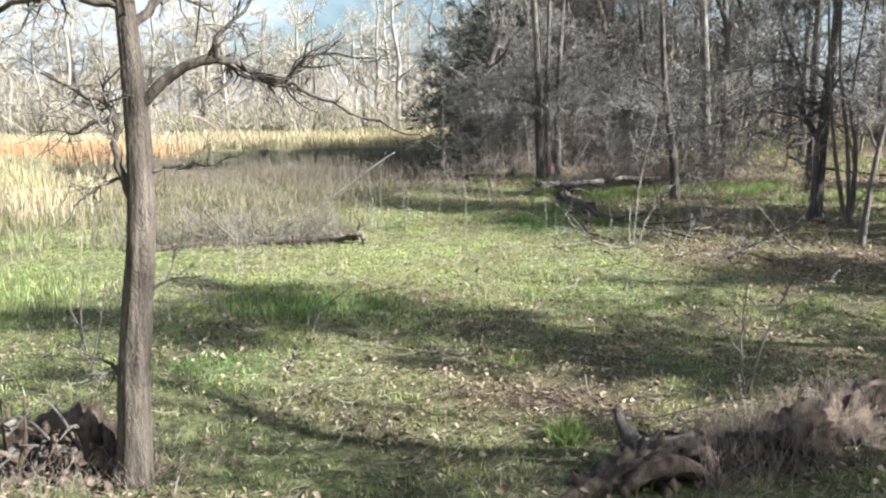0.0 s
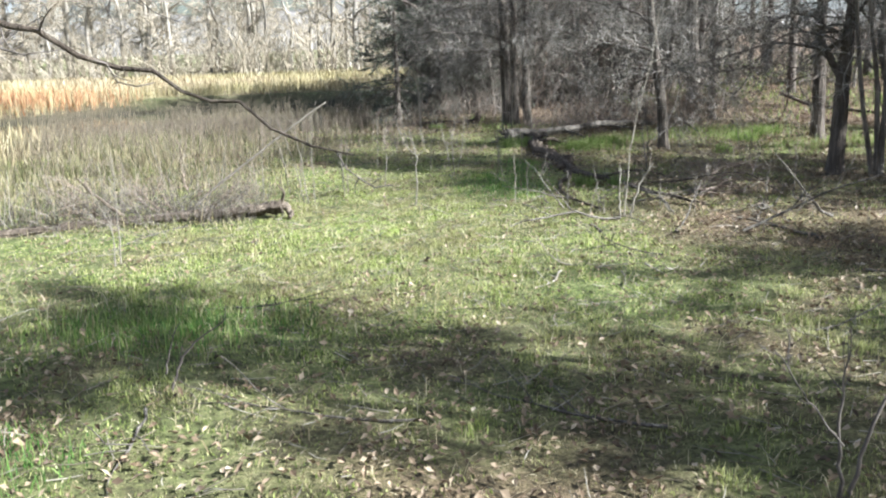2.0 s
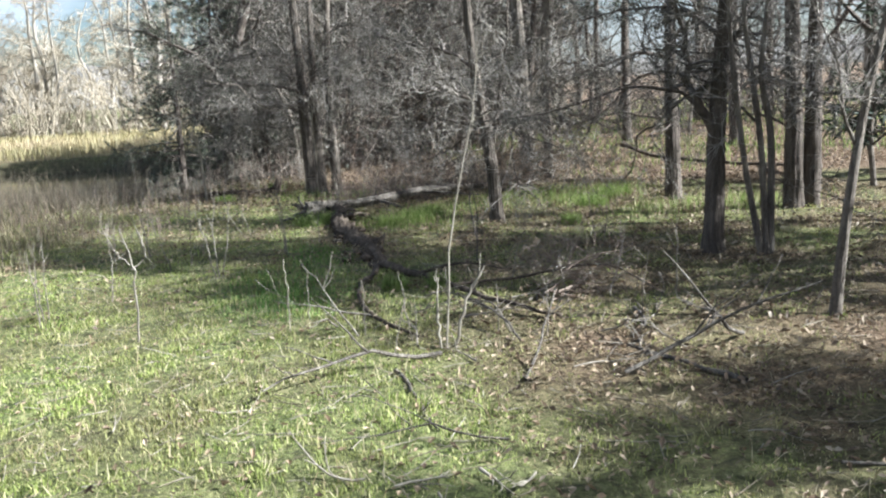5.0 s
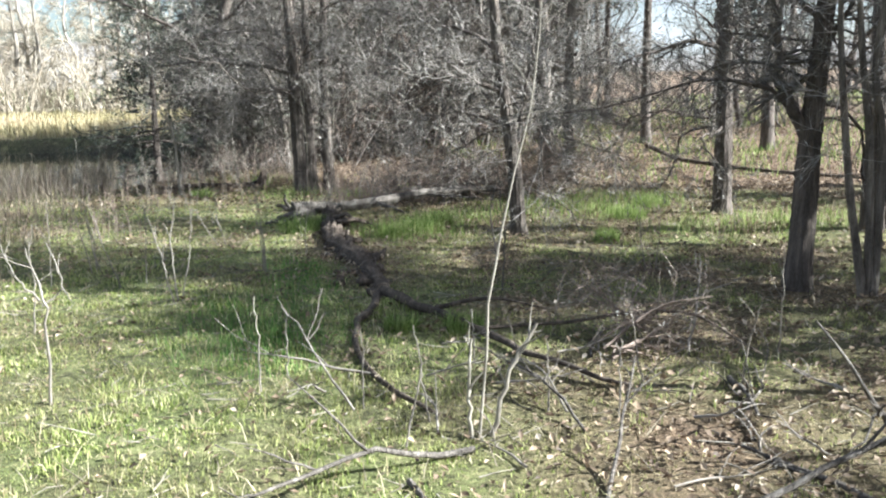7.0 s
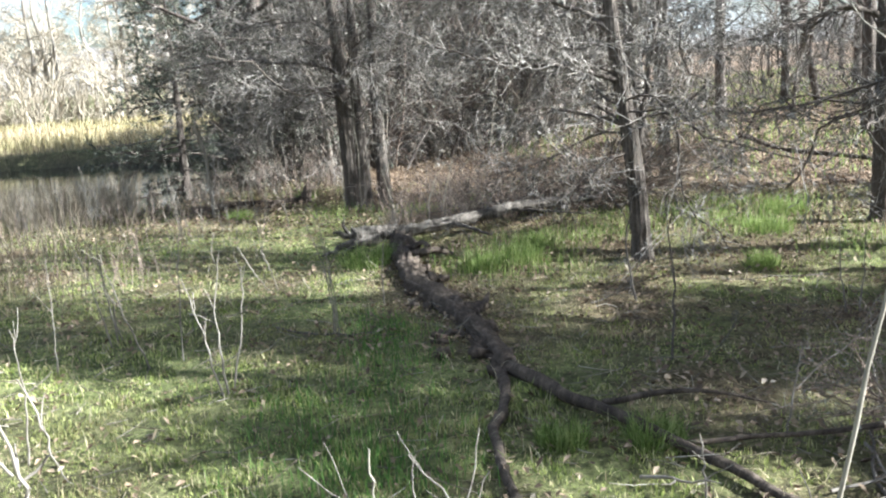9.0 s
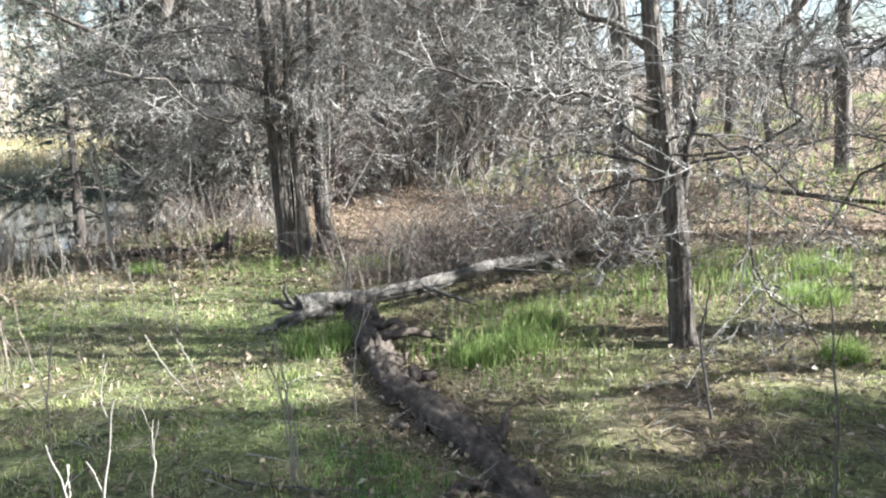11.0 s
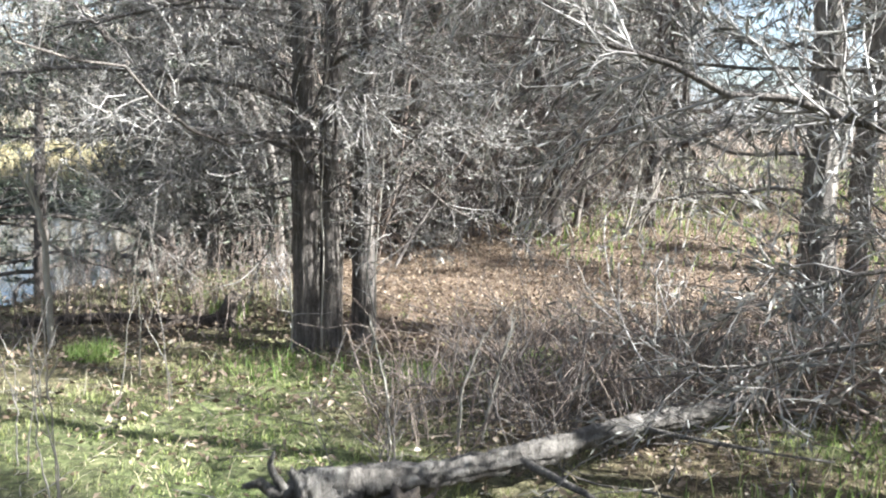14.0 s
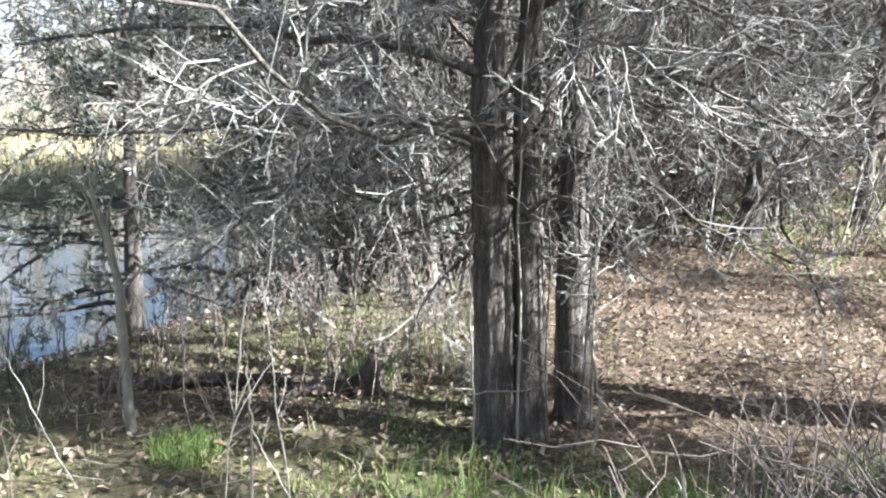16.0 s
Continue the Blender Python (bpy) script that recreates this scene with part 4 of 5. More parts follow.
# Last spot: an unseen tree added to shade the turf beside the path.
for k, (x, y, turn, size) in enumerate(((10.4, 20.4, 2.2, 1.1), (9.4, 23.2, 4.0, 1.0), (11.8, 18.4, 1.0, 1.1), (13.4, 27.5, 0.6, 1.0), (10.2, 29.5, 3.3, 1.0), (16.5, 24.5, 5.0, 1.0), (8.0, 31.0, 1.7, 1.0), (17.5, 30.5, 4.2, 1.1), (13.0, 33.5, 2.9, 1.1), (6.7, 3.5, 1.4, 0.8))):
    place(tall_cedar, x, y, turn, size, k == 0)
# Evergreens out of view towards the sun, added to shade the clearing.
shade_cedar = cedar_tree("cedar", 4.8, 2.1, 62, "unseen dark green cedar added to shade the clearing", 8, 3.2, 0.08, 38, CEDAR_DARK)
for k, (x, y, turn, size) in enumerate(((8.4, 6.0, 3.3, 0.9), (8.7, 9.0, 5.0, 1.4), (7.8, -0.9, 2.2, 1.4))):
    place(shade_cedar, x, y, turn, size, k == 0)
slim_shade_cedar = cedar_tree("cedar", 7.5, 1.1, 64, "unseen tall slim cedar added to cast narrow bands of shade", 6, 3.2, 0.1, 40, CEDAR_DARK)
for k, (x, y, turn, size) in enumerate(((8.9, 1.7, 1.0, 1.25), (8.3, 0.4, 3.0, 0.78), (9.3, 14.4, 0.5, 1.15), (11.0, 9.2, 2.5, 1.3))):
    place(slim_shade_cedar, x, y, turn, size, k == 0)


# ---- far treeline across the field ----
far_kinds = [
    wood_tree("far_tree", 8.5, 0.15, 71, BARK_HAZE, TWIG_HAZE, 16, 9, 6, 3.2, "tall bare pale tree beyond the golden field, lightened for haze", fine=2.6),
    wood_tree("far_tree", 5.5, 0.1, 72, BARK_HAZE, TWIG_HAZE, 15, 9, 6, 2.6, "low bare pale tree beyond the golden field, lightened for haze", fine=3.0),
    wood_tree("far_tree", 7, 0.08, 73, BARK_HAZE, TWIG_HAZE, 14, 8, 6, 2.2, "thin bare grey tree beyond the golden field, lightened for haze", fine=2.6),
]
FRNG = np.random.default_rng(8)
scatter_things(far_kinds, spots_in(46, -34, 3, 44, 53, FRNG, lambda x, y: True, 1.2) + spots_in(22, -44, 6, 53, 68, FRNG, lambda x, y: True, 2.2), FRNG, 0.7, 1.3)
scatter_things([wood_tree("far_tree", 7.5, 0.14, 74, BARK_HAZE, TWIG_HAZE, 14, 9, 6, 2.6, "broad bare pale tree with a rounded crown beyond the field, lightened for haze", fine=3.0)], [(-9.0, 47), (-12.5, 49), (-4.5, 50), (-24, 50), (-1.5, 47), (-7, 46), (-15.5, 46.5), (-19, 48), (-29, 48), (-3, 45.5)], FRNG, 0.8, 1.1)


def far_hedge():
    rng = np.random.default_rng(76)
    n = 1100
    x, y = rng.uniform(-44, 4, n), 42.6 + np.abs(rng.normal(0, 2.4, n))
    a, ra = grow(np.c_[x, y, height(x, y) - 0.1], np.c_[rng.normal(0, 0.3, (n, 2)), np.ones(n)], rng.uniform(0.8, 3.4, n) * (0.5 + 0.7 * patch(x, y, 0.5, 2)), 0.03, 0.012, 4, 0.14, 0, rng)
    b = tubes(Buf(), a, ra, 3)
    p, d, r = fork(a, ra, 8, 0.15, 1, 42, rng)
    a, ra = grow(p, d, 0.9 * rng.uniform(0.3, 1, len(p)), 0.013, 0.009, 3, 0.25, 0.05, rng)
    tubes(b, a, ra, 3)
    tagged(new("far_hedge", b.mesh("far_hedge", TWIG_HAZE)), "pale brown tangled hedge along the far field edge, lightened for haze", "hedge", kind="stuff")


far_hedge()


def far_hills():
    """Low wooded rise far behind the field and the wood."""
    a = np.linspace(-1.5, 4.7, 260)
    r = 170 + 20 * np.sin(2.3 * a)
    top = 6 + 2 * np.sin(3.1 * a + 1) + 1.6 * np.sin(9 * a) + np.random.default_rng(77).uniform(0, 1.6, 260)
    rows = [np.stack([r * (1 + 0.25 * k) * np.cos(a), r * (1 + 0.25 * k) * np.sin(a), z], -1) for k, z in ((0, np.full(260, -1.0)), (0.02, top * 0.45), (0.15, top * 0.8), (0.4, top), (1.0, np.full(260, -1.0)))]
    i = np.arange(259)
    q = np.concatenate([np.stack([k * 260 + i, (k + 1) * 260 + i, (k + 1) * 260 + i + 1, k * 260 + i + 1], -1) for k in range(4)])
    tagged(new("backdrop", Buf().add(np.concatenate(rows), q).mesh("backdrop", HILL)), "pale wooded rise in the distance", "hill", kind="structure")


far_hills()


# ---- fallen wood ----
def jitter(pts, amount):
    """More points along a polyline, each a little off it."""
    c = spline(pts, 3 * len(pts))
    c[1:-1] += RNG.normal(0, amount, (len(c) - 2, 3)) * [1, 1, 0.6]
    return c


def fallen_log(name, pts, r0, r1, bark, label, stubs=(), sides=24, rough=0.12, n=110):
    x, y = pts[0][0], pts[0][1]
    t = thing(name, x, y, label, "log")
    c, rad = trunk_part(t, local(jitter(pts, 0.1 * r0), x, y), r0, r1, bark, sides, n, 0.25, rough, "trunk", True, 0.09)
    for sp, a, b in stubs:
        n2 = 10 if len(sp) < 4 else 26
        part("stub", tubes(Buf(), spline(local(jitter(sp, 0.3 * a), x, y), n2), np.linspace(a, b, n2), 9, 0.16, True), bark, t)
    return t


# Log that lies across the way to the wood.
fallen_log("fallen_log", [(1.74, 15.42, 0.11), (1.9, 15.45, 0.12), (2.22, 15.5, 0.11), (2.72, 15.6, 0.14), (3.27, 15.75, 0.18), (3.8, 15.95, 0.17), (4.4, 16.25, 0.12)], 0.064, 0.03, DEADWOOD,
    "weathered grey fallen log with broken root end",
    [([(1.95, 15.46, 0.13), (1.72, 15.42, 0.14), (1.56, 15.38, 0.17)], 0.055, 0.008), ([(1.95, 15.45, 0.1), (1.68, 15.36, 0.07), (1.44, 15.26, 0.01)], 0.055, 0.01),
     ([(1.9, 15.44, 0.09), (1.72, 15.34, 0.05), (1.62, 15.24, 0.0)], 0.04, 0.01), ([(1.7, 15.4, 0.14), (1.655, 15.39, 0.22), (1.66, 15.38, 0.29)], 0.022, 0.006),
     ([(3.2, 15.72, 0.18), (3.5, 15.5, 0.16), (3.9, 15.35, 0.12)], 0.013, 0.005), ([(2.6, 15.6, 0.14), (2.75, 15.35, 0.1), (2.9, 15.2, 0.05)], 0.02, 0.008)], rough=0.2)
# Rotten log that points from it towards the walker, with its forks.
fallen_log("rotten_log", [(2.12, 15.3, 0.05), (2.06, 14.8, 0.05), (2.02, 14.3, 0.03), (1.98, 13.9, 0.02), (2.06, 13.2, 0.02), (2.1, 12.6, 0.015), (2.08, 11.9, 0.02)], 0.09, 0.06, ROTWOOD,
    "rotten dark fallen trunk with forking branches, half sunk in turf",
    [([(2.08, 11.95, 0.03), (2.25, 11.3, 0.06), (2.45, 10.75, 0.04), (2.6, 10.2, 0.05), (2.9, 9.7, 0.03)], 0.036, 0.01),
     ([(2.08, 11.95, 0.02), (1.92, 11.4, 0.03), (1.75, 10.85, 0.04), (1.76, 10.1, 0.04), (1.95, 9.6, 0.02)], 0.03, 0.01),
     ([(2.3, 11.2, 0.08), (2.6, 11.0, 0.16), (2.9, 10.9, 0.1)], 0.014, 0.005), ([(2.05, 14.6, 0.08), (2.25, 14.45, 0.12), (2.45, 14.5, 0.03)], 0.04, 0.015),
     ([(2.06, 14.75, 0.08), (2.16, 14.6, 0.16), (2.2, 14.4, 0.18)], 0.03, 0.01), ([(2.45, 10.75, 0.06), (2.9, 10.6, 0.1), (3.4, 10.2, 0.22), (3.7, 9.9, 0.05)], 0.013, 0.004)], rough=0.2, sides=26, n=110)
# Log at the edge of the marsh.
fallen_log("mossy_log", [(-0.98, 10.0, 0.1), (-1.44, 10.0, 0.06), (-2.0, 9.95, 0.05), (-2.6, 9.8, 0.04), (-3.4, 9.5, 0.03)], 0.05, 0.034, BARK_NEAR,
    "rough weathered log lying at the marsh edge",
    [([(-1.02, 10.0, 0.1), (-0.95, 9.95, 0.22), (-1.0, 9.9, 0.32)], 0.02, 0.006), ([(-1.0, 10.0, 0.12), (-0.92, 10.0, 0.05), (-0.9, 9.93, 0.0)], 0.04, 0.015),
     ([(-2.4, 9.85, 0.1), (-2.55, 9.7, 0.3), (-2.7, 9.6, 0.5)], 0.02, 0.006)], rough=0.22)
# Logs deeper in the wood and beside the pond.
fallen_log("fallen_log", [(7.6, 19.4, 0.3), (7.9, 18.9, 0.12), (8.2, 18.2, 0.07), (8.5, 17.3, 0.05), (9.2, 16.0, 0.05)], 0.035, 0.02, ROTWOOD, "dark bent fallen stem on the leafy floor")
fallen_log("fallen_log", [(0.2, 18.75, 0.0), (0.75, 18.75, 0.03), (1.3, 18.72, 0.02)], 0.04, 0.025, ROTWOOD, "short dark rotten log on the pond bank")
fallen_log("stump", [(1.5, 18.56, -0.05), (1.53, 18.58, 0.1), (1.6, 18.6, 0.22)], 0.08, 0.035, ROTWOOD, "dark mossy stump near the pond bank",
    [([(1.48, 18.56, 0.05), (1.3, 18.5, 0.04), (1.05, 18.5, 0.0)], 0.05, 0.015)], 14, 0.14, 24)


# Broken stump and heap of rotten wood where the walk begins.
def rotten_heap():
    x, y = 0.75, 3.3
    t = thing("rotten_stump", x, y, "broken rotten stump with upturned splinters on the turf", "stump")
    f = lambda *p: local(p, x, y)
    part("base", tubes(Buf(), spline(f((0.52, 3.1, -0.02), (0.75, 3.22, 0.08), (0.98, 3.28, 0.1), (1.25, 3.3, 0.06)), 30), np.r_[np.linspace(0.04, 0.085, 15), np.linspace(0.085, 0.04, 15)], 20, 0.5, True), ROTWOOD, t)
    part("splinter", tubes(Buf(), spline(f((0.82, 3.3, 0.1), (0.76, 3.3, 0.17), (0.715, 3.3, 0.25), (0.7, 3.3, 0.31)), 12), np.linspace(0.05, 0.006, 12), 9, 0.2, True), DEADWOOD, t, "pale upturned splinter")
    part("splinter", tubes(Buf(), spline(f((0.75, 3.28, 0.17), (0.83, 3.3, 0.13), (0.95, 3.3, 0.15), (1.04, 3.3, 0.18)), 12), np.linspace(0.042, 0.01, 12), 9, 0.2, True), DEADWOOD, t, "pale upturned splinter")
    part("root", tubes(Buf(), spline(f((0.6, 3.1, 0.03), (0.45, 3.0, 0.02), (0.3, 2.85, 0.0)), 14), np.linspace(0.05, 0.02, 14), 9, 0.2, True), CRUMBLE, t)
    part("bark_slab", tubes(Buf(), spline(f((0.68, 3.08, 0.02), (0.8, 3.1, 0.09), (0.93, 3.14, 0.1), (1.05, 3.16, 0.05)), 16), np.r_[np.linspace(0.02, 0.05, 8), np.linspace(0.05, 0.02, 8)], 12, 0.3, True), CRUMBLE, t, "slab of loose bark")
    x, y = 1.7, 3.55
    t = thing("rotten_log", x, y, "crumbling brown log under dry weeds", "log")
    f = lambda *p: local(p, x, y)
    part("trunk", tubes(Buf(), spline(f((1.2, 3.32, 0.05), (1.5, 3.48, 0.08), (1.9, 3.7, 0.1), (2.4, 4.0, 0.12), (3.0, 4.3, 0.1)), 40), np.r_[np.linspace(0.05, 0.1, 15), np.full(25, 0.085)] * (1 + 0.3 * np.sin(np.arange(40) * 1.7) * np.cos(np.arange(40) * 0.6)), 22, 0.5, True), CRUMBLE, t)
    part("bark_slab", tubes(Buf(), spline(f((1.45, 3.36, 0.1), (1.55, 3.4, 0.17), (1.66, 3.46, 0.2)), 10), np.linspace(0.05, 0.03, 10), 9, 0.2, True), CRUMBLE, t, "slab of loose bark")
    x, y = -1.75, 3.5
    t = thing("root_plate", x, y, "upturned root plate with dangling pale roots", "stump")
    f = lambda *p: local(p, x, y)
    part("base", tubes(Buf(), spline(f((-1.45, 3.45, 0.04), (-1.62, 3.5, 0.1), (-1.8, 3.5, 0.13), (-2.0, 3.5, 0.06)), 24), np.r_[np.linspace(0.07, 0.13, 12), np.linspace(0.13, 0.05, 12)], 20, 0.42, True), CRUMBLE, t)
    rng = np.random.default_rng(81)
    for k in range(11):
        s = (-1.6 - rng.uniform(0, 0.4), 3.45 + rng.uniform(-0.1, 0.1), 0.12)
        e = (s[0] + rng.uniform(-0.25, 0.12), s[1] - rng.uniform(0, 0.2), rng.uniform(0.0, 0.35))
        m = ((s[0] + e[0]) / 2 + rng.normal(0, 0.05), (s[1] + e[1]) / 2, max(s[2], e[2]) + rng.uniform(0, 0.12))
        part("root", tubes(Buf(), spline(f(s, m, e), 10), np.linspace(0.008, 0.003, 10), 6, 0.15), DEADWOOD if k % 2 else CRUMBLE, t)
    for k in range(16):
        s = np.array([-1.62 - rng.uniform(0, 0.36), 3.4 + rng.uniform(-0.05, 0.08), rng.uniform(0.08, 0.24)])
        e = s + [rng.uniform(-0.16, 0.02), -rng.uniform(0.02, 0.14), rng.uniform(-0.14, 0.1)]
        part("splinter", tubes(Buf(), spline(f(tuple(s), tuple((s + e) / 2 + rng.normal(0, 0.012, 3)), tuple(e)), 8), np.linspace(rng.uniform(0.01, 0.02), 0.003, 8), 7, 0.2, True), DEADWOOD if k % 3 else CRUMBLE, t)


rotten_heap()


def wood_chunks(label, along, count, reach, size, mat, rng):
    """Loose broken bits of rotten wood heaped along a line."""
    x, y = along[0]
    line = np.array(along)
    for k in range(count):
        s = rng.uniform(0, len(line) - 1.001)
        i = int(s)
        p = line[i] + (line[i + 1] - line[i]) * (s - i) + rng.normal(0, reach, 2)
        t = thing("wood_chunk", float(p[0]), float(p[1]), label, "wood chunk", "broken bits of rotten wood")
        a, ln, r = rng.uniform(0, 6.28), size * rng.uniform(0.6, 1.6), size * rng.uniform(0.14, 0.3)
        d = np.array([math.cos(a), math.sin(a), rng.normal(0.1, 0.3)])
        q = np.stack([d * ln * (u - 0.5) + [0, 0, r * 0.7] + rng.normal(0, r * 0.3, 3) for u in np.linspace(0, 1, 5)])
        part("body", tubes(Buf(), q, r * np.array([0.35, 0.9, 1.1, 0.8, 0.25]), 7, 0.35, True), mat, t)


CRNG = np.random.default_rng(82)
wood_chunks("crumbling brown bit of wood beside a rotten log", [(0.55, 3.1), (0.9, 3.2), (1.4, 3.36), (2.0, 3.65), (2.7, 4.05)], 46, 0.1, 0.11, CRUMBLE, CRNG)
wood_chunks("dark brown bit of rotten trunk among leaves", [(2.1, 15.1), (2.03, 14.2), (2.06, 13.2), (2.1, 11.9)], 34, 0.12, 0.13, ROTWOOD, CRNG)
wood_chunks("broken bit of root wood beside a slim tree", [(-1.4, 3.35), (-2.0, 3.4)], 12, 0.1, 0.09, CRUMBLE, CRNG)


def sticks(spots, rng, mat, label, name="fallen_branch", lo=0.4, hi=1.2, prop=0.12, thick=1.0):
    for x, y in spots:
        t = thing(name, x, y, label, "branch", "dead branches lying on the turf")
        a = rng.uniform(0, 6.28)
        n, ln = 9, rng.uniform(lo, hi)
        c, r = grow((0, 0, 0.02), (math.cos(a), math.sin(a), rng.uniform(0.0, prop)), ln, thick * rng.uniform(0.004, 0.009), 0.002 * thick, n, 0.15, 0.0, rng)
        gz = height(c[0, :, 0] + x, c[0, :, 1] + y) - height(x, y)
        c[0, :, 2] = np.maximum(c[0, :, 2], gz + 0.012)
        part("stem", tubes(Buf(), c, r, 6, 0.06), mat, t)
        p, d, rr = fork(c, r, 3, 0.3, 0.9, 40, rng)
        d[:, 2] = np.abs(d[:, 2]) * 0.8
        for k in range(3):
            b, rb = grow(p[k], d[k], ln * rng.uniform(0.2, 0.5), rr[k] * 0.7, 0.002, 6, 0.18, -0.02, rng)
            part("side_twig", tubes(Buf(), b, rb, 5), mat, t)


SRNG = np.random.default_rng(9)
sticks([(2.3, 9.9), (1.6, 9.75), (2.75, 10.3), (3.0, 9.3), (3.4, 10.1), (2.2, 10.6), (3.3, 8.8), (3.8, 9.4), (2.6, 8.7), (1.75, 10.2), (1.9, 9.4), (2.5, 9.5), (2.8, 9.9), (3.1, 10.6), (2.0, 10.1), (3.6, 10.5), (2.45, 10.2), (1.5, 10.0), (2.15, 9.0), (3.2, 11.2)], SRNG, TWIG_MID, "pale dead branch propped on the turf", lo=0.3, hi=0.85, prop=0.5)
sticks([(2.5, 9.3), (3.1, 9.0), (2.0, 9.2), (3.4, 9.7), (2.8, 8.5), (2.3, 8.6), (3.7, 8.9), (2.9, 10.2), (3.3, 8.2), (1.7, 9.0)], SRNG, DEADWOOD, "crooked grey dead bough lying on leaves", lo=0.7, hi=1.4, prop=0.22, thick=2.0)
sticks([(0.2, 5.2), (2.3, 6.1), (3.1, 7.2), (-1.0, 5.4), (1.2, 5.0), (2.0, 7.9), (4.0, 7.9), (-0.9, 7.0), (3.6, 12.4), (2.9, 12.9), (1.0, 13.2), (4.6, 13.0), (4.2, 15.5), (3.3, 15.3), (4.5, 16.0), (2.4, 14.9), (6.2, 17.5), (4.0, 18.6), (3.3, 19.2), (-2.2, 10.3), (-1.8, 9.7), (-2.9, 10.1), (0.6, 3.9)], SRNG, DEADWOOD, "grey dead stick lying in the grass")


sticks([(1.2, 7.55), (1.45, 7.6), (1.6, 7.5), (1.8, 7.65), (1.35, 7.7), (2.0, 7.55), (1.0, 6.6), (0.3, 8.6)], SRNG, TWIG_PALE, "pale straight dead stem lying flat on the turf", lo=0.2, hi=0.45, prop=0.02)


# ---- saplings and stalks ----
def sapling(x, y, stems, label, mat=TWIG_PALE, tw=0, seed=1, group="bare saplings in the clearing"):
    t = thing("sapling", x, y, label, "sapling", group)
    rng = np.random.default_rng(seed)
    for pts, a, b in stems:
        c = spline(pts, 14) + np.r_[np.zeros((2, 3)), rng.normal(0, 0.004, (12, 3))]
        r = np.linspace(a, b, 14)
        part("stem", tubes(Buf(), c, r, 6), mat, t)
        if tw:
            p, d, rr = fork(c[None], r[None], tw, 0.35, 0.98, 38, rng)
            for k in range(tw):
                bb, rb = grow(p[k], d[k], rng.uniform(0.08, 0.3) * min(1.2, np.linalg.norm(c[-1])), rr[k] * 0.7, 0.0015, 6, 0.15, 0.08, rng)
                part("side_twig", tubes(Buf(), bb, rb, 4), mat, t)


sapling(2.06, 9.35, [([(0, 0, -0.03), (0.06, 0, 0.6), (0.14, 0, 1.02), (0.24, 0, 1.42), (0.27, 0.02, 1.75)], 0.0065, 0.002), ([(-0.03, 0, -0.02), (-0.04, 0, 0.22), (-0.03, 0, 0.43)], 0.009, 0.005),
    ([(0.05, 0, -0.02), (0.13, 0, 0.26), (0.26, 0.02, 0.47)], 0.011, 0.006)], "tall thin pale sapling with cut stubs at its foot", tw=5, seed=2)
sapling(0.26, 10.25, [([(0, 0, -0.03), (0.02, 0, 0.42), (0.0, 0, 0.57), (-0.04, 0, 0.74)], 0.008, 0.003), ([(0.01, 0, 0.47), (0.1, 0, 0.56), (0.05, 0, 0.76)], 0.005, 0.002), ([(0, 0, 0.5), (-0.08, 0, 0.6), (-0.12, 0, 0.72)], 0.005, 0.002)],
    "pale crooked sapling with forked top", TWIG_MID, tw=3, seed=3)
sapling(1.21, 10.16, [([(0, 0, -0.03), (0.0, 0, 0.25), (-0.01, 0, 0.46)], 0.006, 0.003)], "single thin upright stalk", seed=4)
sapling(0.74, 12.1, [([(0, 0, -0.03), (-0.02, 0, 0.4), (0.03, 0, 0.7)], 0.007, 0.002), ([(0.02, 0, -0.03), (0.1, 0, 0.4), (0.12, 0, 0.62)], 0.006, 0.002), ([(-0.02, 0, -0.03), (-0.1, 0, 0.35), (-0.16, 0, 0.6)], 0.006, 0.002)],
    "small clump of upright pale twiggy stems", TWIG_MID, tw=3, seed=5)
sapling(0.48, 18.16, [([(0, 0, -0.03), (-0.02, 0, 0.4), (-0.03, 0, 0.69), (-0.07, 0, 0.88), (-0.1, 0, 1.03), (-0.08, 0, 1.15)], 0.024, 0.008), ([(-0.03, 0, 0.65), (-0.06, 0, 0.79), (-0.12, 0, 0.98)], 0.01, 0.005),
    ([(-0.03, 0, 0.6), (0.06, 0.02, 0.7), (0.12, 0.02, 0.74)], 0.008, 0.003)], "pale bleached sapling on the pond bank", tw=4, seed=6)
sapling(1.05, 17.42, [([(0, 0, -0.03), (0.01, 0, 0.3), (0.0, 0, 0.5)], 0.006, 0.003)], "single thin upright stalk", seed=7)
sapling(2.22, 16.1, [([(0, 0, -0.03), (-0.04, 0, 0.3), (-0.12, 0, 0.62)], 0.008, 0.003), ([(0.3, 0, -0.03), (0.32, 0, 0.3), (0.4, 0, 0.5)], 0.008, 0.003), ([(0.4, 0, -0.03), (0.48, 0, 0.35), (0.55, 0, 0.6)], 0.008, 0.003)],
    "pale upright shoots behind a fallen log", tw=4, seed=8)
sapling(1.0, 14.3, [([(0, 0, -0.02), (-0.12, 0, 0.16), (-0.2, 0, 0.34)], 0.006, 0.003), ([(0.05, 0, -0.02), (0.0, 0, 0.18), (-0.05, 0, 0.3)], 0.006, 0.003)], "two pale leaning dead stalks", seed=9)
sapling(3.2, 12.9, [([(0, 0, -0.03), (-0.06, 0, 0.35), (-0.02, 0, 0.62)], 0.008, 0.003)], "dark thin leaning stalk", TWIG_DARK, 2, 10)
sapling(2.9, 11.8, [([(0, 0, -0.03), (0.02, 0, 0.4), (-0.03, 0, 0.85)], 0.007, 0.002)], "dark thin upright stalk", TWIG_DARK, 2, 11)
